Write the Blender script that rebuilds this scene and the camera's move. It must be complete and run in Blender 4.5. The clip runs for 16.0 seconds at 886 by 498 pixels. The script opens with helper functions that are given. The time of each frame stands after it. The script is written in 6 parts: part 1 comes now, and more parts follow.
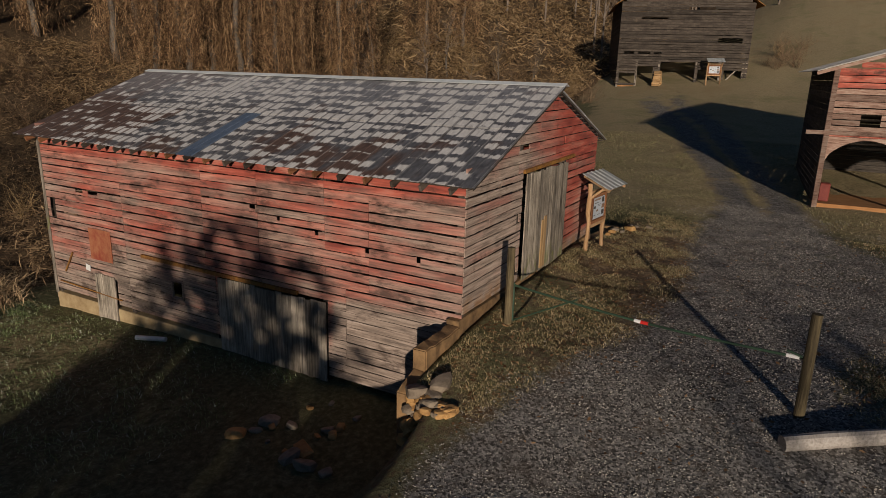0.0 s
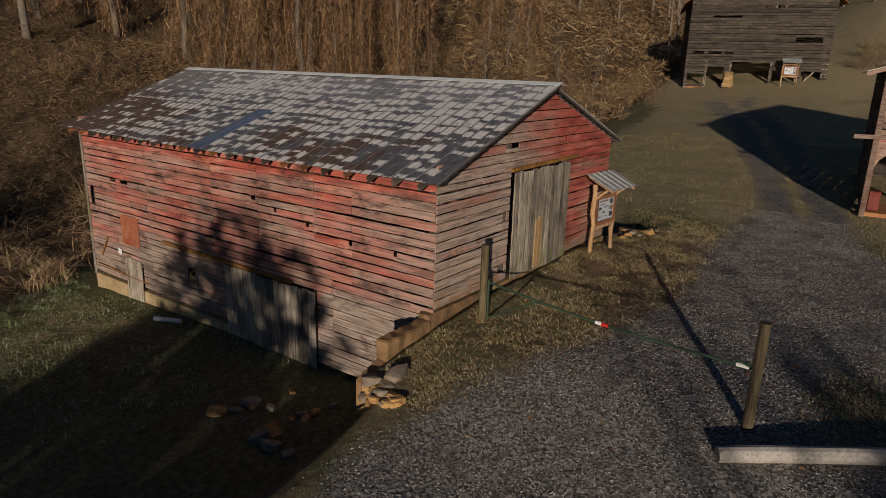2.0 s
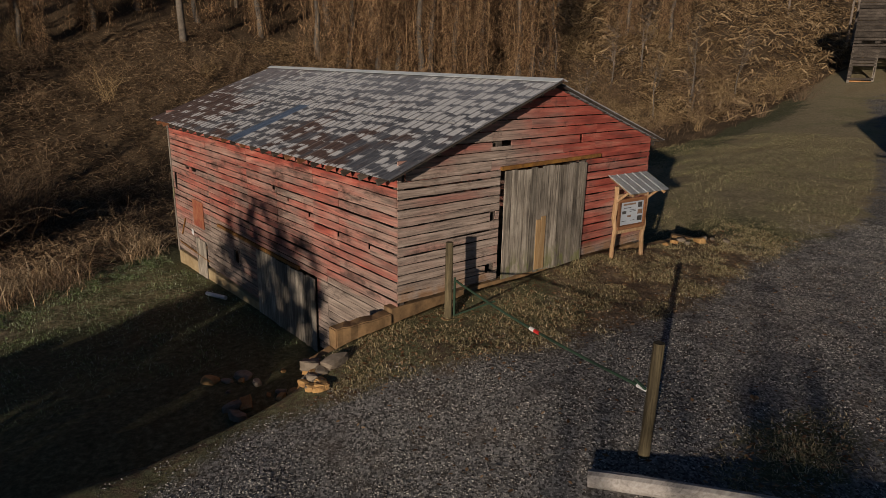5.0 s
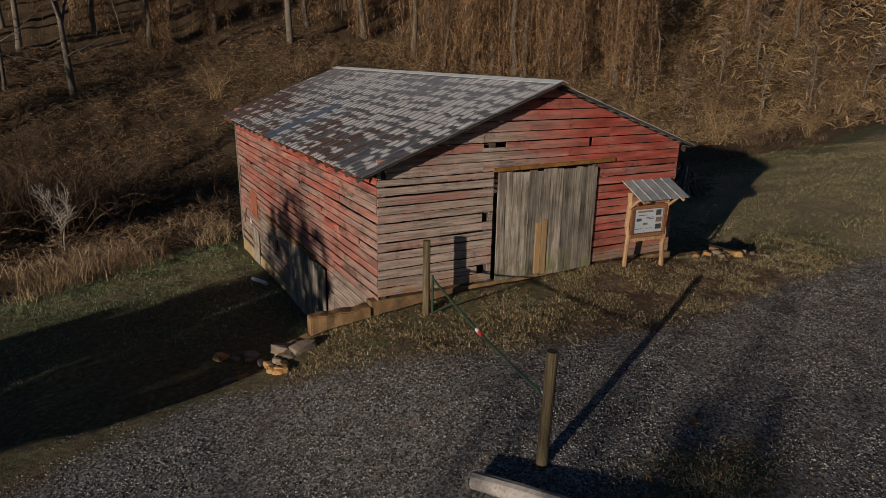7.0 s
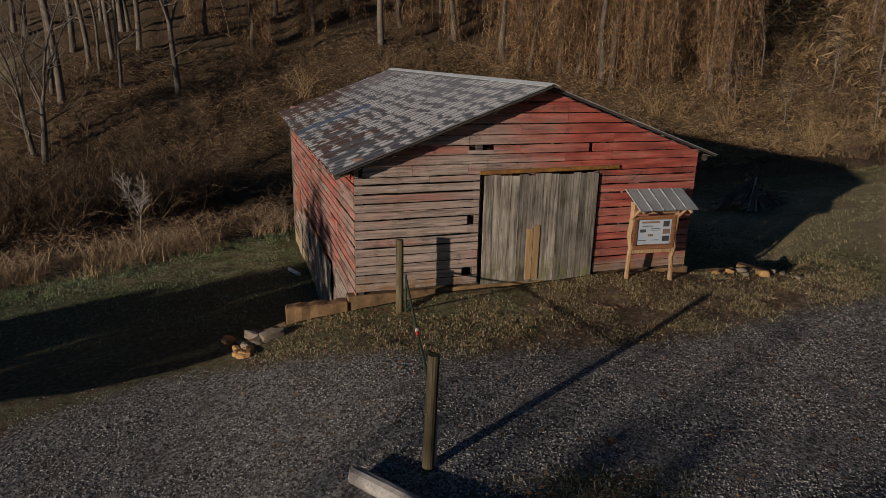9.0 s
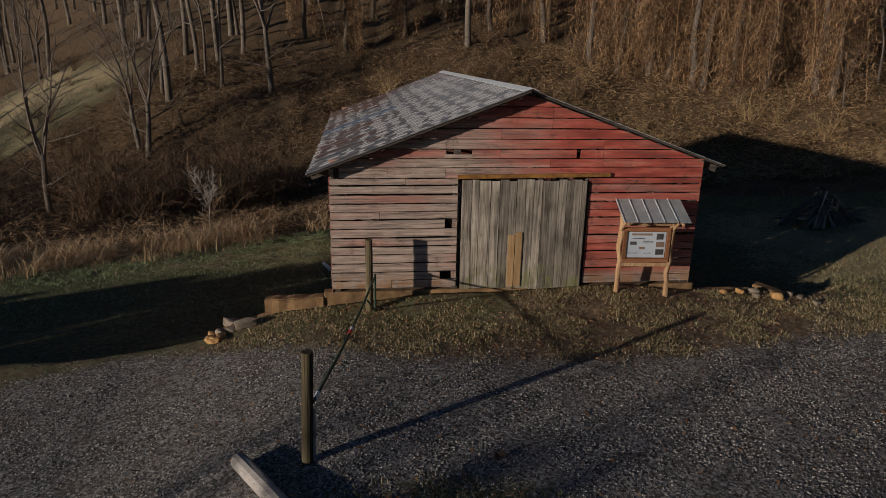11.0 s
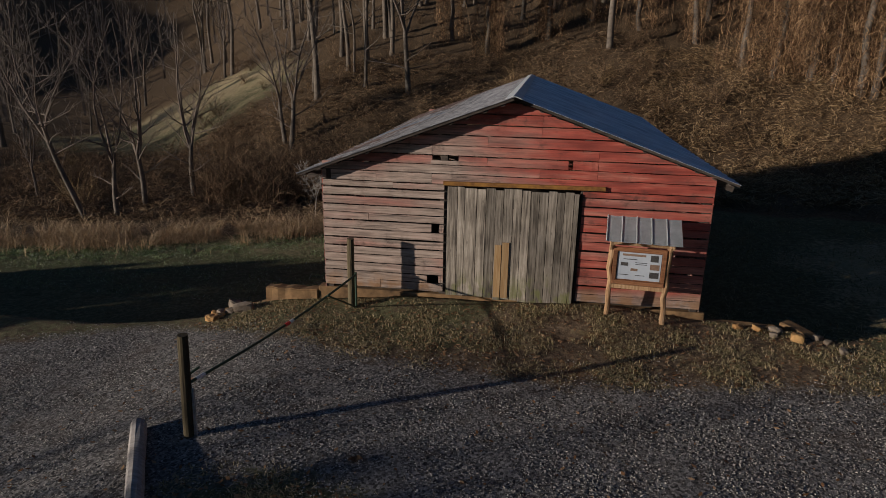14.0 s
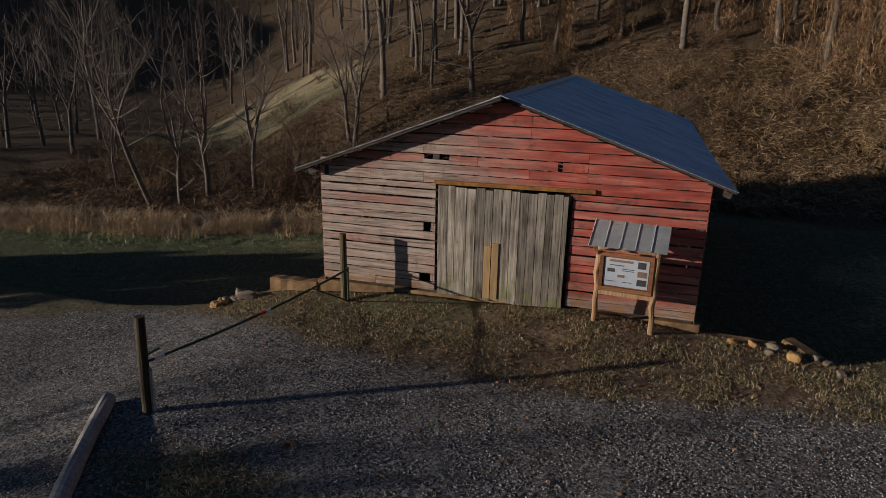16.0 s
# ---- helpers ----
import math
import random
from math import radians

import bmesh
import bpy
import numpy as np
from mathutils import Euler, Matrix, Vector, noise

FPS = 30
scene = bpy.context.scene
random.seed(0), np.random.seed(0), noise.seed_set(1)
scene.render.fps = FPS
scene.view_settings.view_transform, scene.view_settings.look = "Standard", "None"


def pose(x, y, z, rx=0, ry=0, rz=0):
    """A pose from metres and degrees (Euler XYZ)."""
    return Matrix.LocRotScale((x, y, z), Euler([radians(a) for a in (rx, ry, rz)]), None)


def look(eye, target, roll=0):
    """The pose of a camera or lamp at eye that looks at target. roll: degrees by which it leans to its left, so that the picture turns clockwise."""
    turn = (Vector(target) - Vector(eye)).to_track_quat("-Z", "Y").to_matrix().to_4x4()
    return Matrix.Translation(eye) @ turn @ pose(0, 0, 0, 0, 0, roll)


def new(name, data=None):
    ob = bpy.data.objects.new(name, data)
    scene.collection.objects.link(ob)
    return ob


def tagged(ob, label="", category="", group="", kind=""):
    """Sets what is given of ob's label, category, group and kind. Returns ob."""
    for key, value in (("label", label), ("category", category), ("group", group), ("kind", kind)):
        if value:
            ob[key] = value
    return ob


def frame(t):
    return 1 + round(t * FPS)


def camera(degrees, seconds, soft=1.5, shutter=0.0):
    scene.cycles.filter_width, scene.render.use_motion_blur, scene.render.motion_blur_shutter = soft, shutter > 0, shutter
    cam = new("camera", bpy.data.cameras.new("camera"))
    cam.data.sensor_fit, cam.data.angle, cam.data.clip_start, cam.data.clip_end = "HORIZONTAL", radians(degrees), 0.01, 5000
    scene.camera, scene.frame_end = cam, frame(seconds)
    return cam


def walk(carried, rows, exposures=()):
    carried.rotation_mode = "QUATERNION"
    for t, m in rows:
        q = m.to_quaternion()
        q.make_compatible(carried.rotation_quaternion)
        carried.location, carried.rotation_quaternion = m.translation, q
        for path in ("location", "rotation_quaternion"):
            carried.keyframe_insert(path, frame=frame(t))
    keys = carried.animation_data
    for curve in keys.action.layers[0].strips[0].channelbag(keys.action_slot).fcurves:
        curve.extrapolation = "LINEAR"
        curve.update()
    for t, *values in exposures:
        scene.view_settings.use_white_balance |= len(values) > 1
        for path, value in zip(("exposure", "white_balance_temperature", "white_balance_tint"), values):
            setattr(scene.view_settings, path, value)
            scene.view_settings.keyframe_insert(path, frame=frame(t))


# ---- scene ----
cam = camera(68.3, 16.0, soft=0.85)
PATH = [
    (0, (-11.757, -5.966, 5.325), (-10.068, -5.036, 4.795), 1.5),
    (0.5, (-11.552, -6.427, 5.334), (-9.887, -5.455, 4.802), 1.6),
    (1, (-11.345, -6.901, 5.335), (-9.708, -5.885, 4.802), 1.6),
    (1.5, (-11.074, -7.459, 5.339), (-9.473, -6.387, 4.805), 1.7),
    (2, (-10.769, -7.965, 5.344), (-9.206, -6.838, 4.808), 1.7),
    (2.5, (-10.381, -8.547, 5.351), (-8.869, -7.355, 4.811), 1.8),
    (3, (-9.986, -9.045, 5.363), (-8.523, -7.795, 4.82), 1.7),
    (3.5, (-9.472, -9.605, 5.38), (-8.069, -8.29, 4.832), 1.5),
    (4, (-9.013, -10.051, 5.398), (-7.66, -8.686, 4.845), 1.4),
    (6.5, (-6.029, -12.667, 5.561), (-5.041, -11.023, 4.997), 0.7),
    (7, (-5.416, -13.056, 5.562), (-4.501, -11.37, 4.996), 0.9),
    (7.5, (-4.7, -13.45, 5.564), (-3.861, -11.725, 4.999), 1.0),
    (8, (-4.048, -13.739, 5.562), (-3.285, -11.978, 4.998), 0.9),
    (8.5, (-3.313, -14.075, 5.592), (-2.636, -12.28, 5.026), 1.1),
    (9, (-2.574, -14.339, 5.604), (-1.976, -12.516, 5.038), 1.2),
    (11.5, (1.463, -15.253, 5.785), (1.626, -13.343, 5.214), 1.1),
    (12, (2.228, -15.313, 5.839), (2.3, -13.398, 5.266), 1.1),
    (12.5, (2.97, -15.324, 5.875), (2.952, -13.409, 5.301), 1.1),
    (13, (3.74, -15.298, 5.907), (3.624, -13.387, 5.332), 1.1),
    (13.5, (4.533, -15.225, 5.936), (4.323, -13.322, 5.359), 1.0),
    (14, (5.273, -15.137, 5.962), (4.99, -13.243, 5.383), 1.1),
    (14.5, (5.902, -15.034, 5.973), (5.548, -13.153, 5.393), 1.1),
    (15, (6.541, -14.906, 5.975), (6.122, -13.039, 5.395), 1.1),
    (15.5, (7.027, -14.807, 5.979), (6.549, -12.954, 5.398), 1.1),
    (16, (7.529, -14.691, 5.974), (6.991, -12.855, 5.392), 1.1),
]
walk(cam, [(t, look(eye, target, roll)) for t, eye, target, roll in PATH], exposures=[(0.0, -0.42, 6150, 12), (8.0, -0.46, 5920, 12), (16.0, -0.24, 5680, 12)])

# ---- world and sun ----
SUN_AZ, SUN_EL = radians(28.8), radians(9.3)
world = bpy.data.worlds.new("sky")
scene.world = world
world.use_nodes = True
wn = world.node_tree
sky = wn.nodes.new("ShaderNodeTexSky")
sky.sky_type = "NISHITA"
sky.sun_disc = False
sky.sun_elevation = SUN_EL
sky.ozone_density = 4.0
sky.dust_density = 0.4
sky.sun_rotation = radians(90) - (SUN_AZ + radians(180))
wn.links.new(sky.outputs[0], wn.nodes["Background"].inputs[0])
wn.nodes["Background"].inputs[1].default_value = 0.046
sun = new("sun", bpy.data.lights.new("sun", "SUN"))
sun.data.energy, sun.data.angle, sun.data.color = 5.0, radians(0.8), (1.0, 0.83, 0.64)
SUN_WAY = Vector((math.cos(SUN_EL) * math.cos(SUN_AZ), math.cos(SUN_EL) * math.sin(SUN_AZ), -math.sin(SUN_EL)))
sun.matrix_world = look((-60, -40, 40), Vector((-60, -40, 40)) + SUN_WAY)


# ---- material helpers ----
class Nodes:
    """A small builder of node materials."""

    def __init__(self, name, rough=0.9, metal=0.0, spec=0.3):
        self.mat = bpy.data.materials.new(name)
        self.mat.use_nodes = True
        self.t = self.mat.node_tree
        self.b = self.t.nodes["Principled BSDF"]
        self.b.inputs["Roughness"].default_value = rough
        self.b.inputs["Metallic"].default_value = metal
        self.b.inputs["Specular IOR Level"].default_value = spec
        self.geo = self.t.nodes.new("ShaderNodeNewGeometry")
        self.info = self.t.nodes.new("ShaderNodeObjectInfo")

    def put(self, socket, value):
        if isinstance(value, bpy.types.NodeSocket):
            self.t.links.new(value, socket)
        else:
            socket.default_value = value

    def math(self, op, a, b=0.0, clamp=False):
        n = self.t.nodes.new("ShaderNodeMath")
        n.operation, n.use_clamp = op, clamp
        self.put(n.inputs[0], a), self.put(n.inputs[1], b)
        return n.outputs[0]

    def pos(self, scale=(1, 1, 1), shift=None):
        """World position times scale, moved by a per-object random number."""
        m = self.t.nodes.new("ShaderNodeVectorMath")
        m.operation = "MULTIPLY"
        self.t.links.new(self.geo.outputs["Position"], m.inputs[0])
        m.inputs[1].default_value = scale
        if shift is None:
            return m.outputs[0]
        a = self.t.nodes.new("ShaderNodeVectorMath")
        a.operation = "ADD"
        k = self.math("MULTIPLY", self.info.outputs["Random"], shift)
        c = self.t.nodes.new("ShaderNodeCombineXYZ")
        for i in range(3):
            self.t.links.new(k, c.inputs[i])
        self.t.links.new(m.outputs[0], a.inputs[0])
        self.t.links.new(c.outputs[0], a.inputs[1])
        return a.outputs[0]

    def local(self, scale=(1, 1, 1)):
        tc = self.t.nodes.new("ShaderNodeTexCoord")
        m = self.t.nodes.new("ShaderNodeVectorMath")
        m.operation = "MULTIPLY"
        self.t.links.new(tc.outputs["Object"], m.inputs[0])
        m.inputs[1].default_value = scale
        return m.outputs[0]

    def noise(self, vec, scale=1.0, detail=4.0, rough=0.55, dist=0.0):
        n = self.t.nodes.new("ShaderNodeTexNoise")
        self.t.links.new(vec, n.inputs["Vector"])
        n.inputs["Scale"].default_value, n.inputs["Detail"].default_value = scale, detail
        n.inputs["Roughness"].default_value, n.inputs["Distortion"].default_value = rough, dist
        return n.outputs["Fac"]

    def voronoi(self, vec, scale=1.0, out="Color", feature="F1"):
        n = self.t.nodes.new("ShaderNodeTexVoronoi")
        n.feature = feature
        self.t.links.new(vec, n.inputs["Vector"])
        n.inputs["Scale"].default_value = scale
        return n.outputs[out]

    def step(self, x, lo, hi, to0=0.0, to1=1.0):
        n = self.t.nodes.new("ShaderNodeMapRange")
        n.interpolation_type = "SMOOTHSTEP"
        self.put(n.inputs[0], x)
        for i, v in enumerate((lo, hi, to0, to1), 1):
            self.put(n.inputs[i], v)
        return n.outputs[0]

    def ramp(self, fac, *stops):
        n = self.t.nodes.new("ShaderNodeValToRGB")
        self.t.links.new(fac, n.inputs[0])
        e = n.color_ramp.elements
        while len(e) < len(stops):
            e.new(0.5)
        for el, (p, c) in zip(e, stops):
            el.position, el.color = p, (*c, 1)
        return n.outputs[0]

    def mix(self, fac, a, b, mode="MIX"):
        n = self.t.nodes.new("ShaderNodeMix")
        n.data_type, n.blend_type = "RGBA", mode
        self.put(n.inputs[0], fac)
        for s, v in ((n.inputs[6], a), (n.inputs[7], b)):
            self.put(s, (*v, 1) if isinstance(v, tuple) else v)
        return n.outputs[2]

    def attr(self, name):
        n = self.t.nodes.new("ShaderNodeAttribute")
        n.attribute_name = name
        s = self.t.nodes.new("ShaderNodeSeparateColor")
        self.t.links.new(n.outputs["Color"], s.inputs[0])
        return s.outputs

    def xyz(self):
        s = self.t.nodes.new("ShaderNodeSeparateXYZ")
        self.t.links.new(self.geo.outputs["Position"], s.inputs[0])
        return s.outputs

    def bump(self, height, strength=0.4, distance=0.01):
        n = self.t.nodes.new("ShaderNodeBump")
        n.inputs["Strength"].default_value, n.inputs["Distance"].default_value = strength, distance
        self.t.links.new(height, n.inputs["Height"])
        self.t.links.new(n.outputs[0], self.b.inputs["Normal"])

    def done(self, color, rough=None):
        self.put(self.b.inputs["Base Color"], (*color, 1) if isinstance(color, tuple) else color)
        if rough is not None:
            self.put(self.b.inputs["Roughness"], rough)
        return self.mat


def grain_scale(axis):
    return {"x": (0.9, 19, 19), "y": (19, 0.9, 19), "z": (19, 19, 0.9)}[axis]


def mat_wood(name, axis, dark, mid, light, moss=0.0):
    """Bare weathered boards with grain along an axis."""
    n = Nodes(name)
    g = n.noise(n.pos(grain_scale(axis), 37.0), 1.0, 8.0, 0.72, 0.5)
    w = n.noise(n.pos((1.1, 1.1, 1.1), 11.0), 1.0, 3.0)
    base = n.ramp(n.math("ADD", n.math("MULTIPLY", g, 0.75), n.math("MULTIPLY", w, 0.3)), (0.38, dark), (0.52, mid), (0.66, light))
    drip = n.step(n.noise(n.pos(tuple(0.5 if s < 1 else 5.0 for s in grain_scale(axis)), 5.0), 1.0, 4.0), 0.55, 0.7)
    base = n.mix(n.math("MULTIPLY", drip, 0.4), base, dark)
    tint = n.math("ADD", n.math("MULTIPLY", n.info.outputs["Random"], 0.75), 0.5, True)
    c = n.mix(1.0, base, n.mix(tint, (0.0, 0.0, 0.0), (1.0, 1.0, 1.0)), "MULTIPLY")
    knots = n.step(n.voronoi(n.pos(tuple(3.0 if s < 1 else 7.0 for s in grain_scale(axis)), 9.0), 1.0, "Distance"), 0.05, 0.16, 1.0, 0.0)
    c = n.mix(n.math("MULTIPLY", knots, 0.5), c, dark)
    if moss:
        z = n.xyz()[2]
        m = n.math("MULTIPLY", n.math("MULTIPLY", n.step(z, 1.0, 0.3), n.step(z, 0.0, 0.1)), n.step(n.noise(n.pos((6, 6, 3)), 1.0), 0.42, 0.62))
        c = n.mix(n.math("MULTIPLY", m, moss), c, (0.16, 0.17, 0.05))
    n.bump(g, 0.5, 0.006)
    return n.done(c)


def mat_red_boards(name, axis):
    """Old red paint, worn through to grey wood in patches that follow the boards."""
    n = Nodes(name, 0.85)
    g = n.noise(n.pos(grain_scale(axis), 53.0), 1.0, 8.0, 0.72, 0.6)
    long = tuple(0.35 if s < 1 else 2.2 for s in grain_scale(axis))
    patch = n.noise(n.pos(long, 17.0), 1.0, 4.0, 0.6)
    wide = n.noise(n.pos((0.5, 0.5, 0.5)), 1.0, 2.0)
    x, y, z = n.xyz()
    if axis == "x":  # gable: paint survives to the sheltered side and under the roof
        keep = n.math("ADD", n.step(x, 2.6, 6.6, -0.09, 0.17), n.step(z, 2.6, 3.6, -0.03, 0.10))
        keep = n.math("SUBTRACT", keep, n.step(z, 0.7, 0.35, 0.0, 0.25))
    else:  # long side: a band of fresh red under the eave, greyer low down and at the end
        keep = n.math("ADD", n.step(z, 2.45, 2.85, 0.0, 0.22), n.step(z, -1.4, 0.4, -0.12, 0.05))
        keep = n.math("SUBTRACT", keep, n.math("ADD", n.step(y, 3.6, 1.2, 0.0, 0.03), n.math("MULTIPLY", n.step(y, 3.6, 3.3), n.step(z, 0.0, -0.3, 0.0, 0.3))))
    score = n.math("ADD", n.math("ADD", n.math("MULTIPLY", patch, 0.5), n.math("MULTIPLY", n.info.outputs["Random"], 0.12)),
                   n.math("ADD", n.math("MULTIPLY", wide, 0.44), keep))
    score = n.math("ADD", score, n.math("MULTIPLY", n.math("SUBTRACT", g, 0.5), 0.34))
    paint = n.step(score, 0.36, 0.78, 0.0, 0.95)
    k = 1.25 if axis == "x" else 0.98
    wood = n.ramp(g, (0.32, (0.10, 0.08, 0.068)), (0.5, (0.29 * k, 0.225 * k, 0.18 * k)), (0.66, (0.45 * k, 0.365 * k, 0.30 * k)))
    red = n.ramp(n.noise(n.pos(long, 29.0), 2.0, 4.0), (0.3, (0.24, 0.034, 0.023)), (0.5, (0.45, 0.085, 0.055) if axis == "x" else (0.47, 0.105, 0.068)), (0.68, (0.54, 0.19, 0.13) if axis == "x" else (0.60, 0.25, 0.18)))
    red = n.mix(n.step(g, 0.62, 0.35, 0.0, 0.5), red, (0.12, 0.03, 0.022))
    c = n.mix(paint, wood, red)
    smut = n.noise(n.pos((0.9, 0.55, 2.6) if axis == "y" else (0.6, 0.9, 3.0), 7.0), 1.0, 5.0, 0.7, 0.6)
    c = n.mix(n.step(smut, 0.52, 0.66, 0.0, 0.3 if axis == "x" else 0.45), c, (0.085, 0.068, 0.058))
    stain = n.step(n.noise(n.pos((1.3, 1.3, 1.9) if axis == "x" else (1.3, 0.8, 2.2)), 1.0, 6.0, 0.75), 0.53 if axis == "x" else 0.51, 0.68 if axis == "x" else 0.65)
    c = n.mix(n.math("MULTIPLY", stain, 0.6 if axis == "x" else 0.78), c, (0.05, 0.034, 0.028))
    if axis == "x":
        splash = n.math("MULTIPLY", n.step(z, 0.75, 0.25), n.step(n.noise(n.pos((2.5, 2.5, 2.5)), 1.0, 4.0), 0.38, 0.6))
        c = n.mix(n.math("MULTIPLY", splash, 0.65), c, (0.30, 0.155, 0.06))
    n.bump(n.math("ADD", g, n.math("MULTIPLY", paint, 0.15)), 0.6, 0.008)
    return n.done(c)


def mat_metal_roof(name):
    """Weathered sheet metal: rusted and grey iron with frost left in ragged blocks between the laths."""
    n = Nodes(name, 0.62, 0.0, 0.35)
    x, y, z = n.xyz()
    along = n.math("DIVIDE", n.math("ADD", y, 0.42), 0.305)
    cols = n.math("FLOOR", along)
    colr = n.t.nodes.new("ShaderNodeTexWhiteNoise")
    colr.noise_dimensions = "1D"
    n.put(colr.inputs["W"], n.math("ADD", cols, 0.37))
    sl = n.math("ADD", n.math("MULTIPLY", x, 1.066 / 0.46), n.math("MULTIPLY", colr.outputs[0], 0.34))
    sl = n.math("ADD", sl, n.math("MULTIPLY", n.noise(n.pos((0.6, 0.9, 0.6)), 1.0, 2.0), 0.6))
    rows = n.math("FLOOR", sl)
    f = n.math("FRACT", sl)
    cell = n.t.nodes.new("ShaderNodeTexWhiteNoise")
    cell.noise_dimensions = "2D"
    cv = n.t.nodes.new("ShaderNodeCombineXYZ")
    n.put(cv.inputs[0], n.math("ADD", cols, 0.37)), n.put(cv.inputs[1], n.math("ADD", rows, 0.37))
    n.put(cell.inputs["Vector"], cv.outputs[0])
    big = n.noise(n.pos((0.42, 0.3, 0.42)), 1.0, 3.0)
    fine = n.noise(n.pos((4.0, 13.0, 4.0)), 1.0, 5.0, 0.7)
    thr = n.math("ADD", n.math("MULTIPLY", n.math("SUBTRACT", big, 0.5), 1.25), n.math("MULTIPLY", n.math("SUBTRACT", cell.outputs[0], 0.5), 0.6))
    thr = n.math("ADD", thr, n.math("MULTIPLY", n.math("SUBTRACT", fine, 0.5), 0.8))
    thr = n.math("ADD", thr, n.math("SUBTRACT", n.math("SUBTRACT", n.step(x, 0.0, 2.6, 0.36, 0.56), n.step(x, 3.6, 4.5, 0.0, 0.16)), n.math("ADD", n.step(y, 10.5, 14.5, 0.0, 0.35), n.step(y, 2.5, -0.4, 0.0, -0.06))))
    pale = n.step(n.math("SUBTRACT", thr, n.math("ABSOLUTE", n.math("SUBTRACT", n.math("MULTIPLY", f, 1.25), 0.5))), 0.06, 0.22)
    seam = n.math("ABSOLUTE", n.math("SUBTRACT", n.math("FRACT", n.math("ADD", n.math("MULTIPLY", along, 0.5), 0.46)), 0.5))
    pale = n.math("MAXIMUM", pale, n.step(seam, 0.03, 0.012, 0.0, 0.5))
    lap = n.step(n.math("ABSOLUTE", n.math("SUBTRACT", x, 2.02)), 0.06, 0.03, 0.0, 0.75)
    pale = n.math("MAXIMUM", pale, lap)
    edge = n.math("FRACT", n.math("ADD", along, 0.5))
    pale = n.math("MULTIPLY", pale, n.step(n.math("ABSOLUTE", n.math("SUBTRACT", edge, 0.5)), 0.03, 0.13, 0.15, 1.0))
    # east slope: frost all over, with blue skylight brightness put into its colour
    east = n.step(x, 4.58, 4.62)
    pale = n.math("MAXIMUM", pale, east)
    rusty = n.step(n.math("ADD", n.noise(n.pos((0.5, 0.8, 0.5)), 1.0, 4.0), n.math("ADD", n.step(y, 10.5, 15.0, 0.0, 0.26), n.step(x, 2.6, 0.4, -0.08, 0.04))), 0.50, 0.62)
    iron = n.mix(rusty, n.ramp(fine, (0.3, (0.04, 0.041, 0.045)), (0.7, (0.15, 0.15, 0.16))), n.ramp(fine, (0.3, (0.042, 0.028, 0.024)), (0.7, (0.12, 0.074, 0.06))))
    iron = n.mix(n.step(x, 1.9, 3.6, 0.0, 0.55), iron, n.ramp(fine, (0.3, (0.14, 0.143, 0.155)), (0.7, (0.32, 0.32, 0.335))))
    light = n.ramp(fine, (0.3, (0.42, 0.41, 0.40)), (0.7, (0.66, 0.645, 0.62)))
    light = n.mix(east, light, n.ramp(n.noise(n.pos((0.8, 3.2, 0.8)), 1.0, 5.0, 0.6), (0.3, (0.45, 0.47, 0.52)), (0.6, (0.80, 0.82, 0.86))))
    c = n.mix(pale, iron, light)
    n.bump(fine, 0.25, 0.004)
    return n.done(c, n.step(rusty, 0.0, 1.0, 0.5, 0.8))


def mat_plain(name, c0, c1, scale=6.0, rough=0.9, metal=0.0, bump=0.3, dist=0.01, shift=13.0):
    n = Nodes(name, rough, metal)
    f = n.noise(n.pos((scale,) * 3, shift), 1.0, 6.0, 0.65)
    w = n.noise(n.pos((scale * 0.13,) * 3), 1.0, 2.0)
    c = n.ramp(n.math("ADD", n.math("MULTIPLY", f, 0.65), n.math("MULTIPLY", w, 0.4)), (0.35, c0), (0.68, c1))
    if bump:
        n.bump(f, bump, dist)
    return n.done(c)


def mat_island(name, *stops, rough=0.95):
    """Colour varied piece by piece within one joined mesh."""
    n = Nodes(name, rough, 0.0, 0.15)
    return n.done(n.ramp(n.geo.outputs["Random Per Island"], *stops))


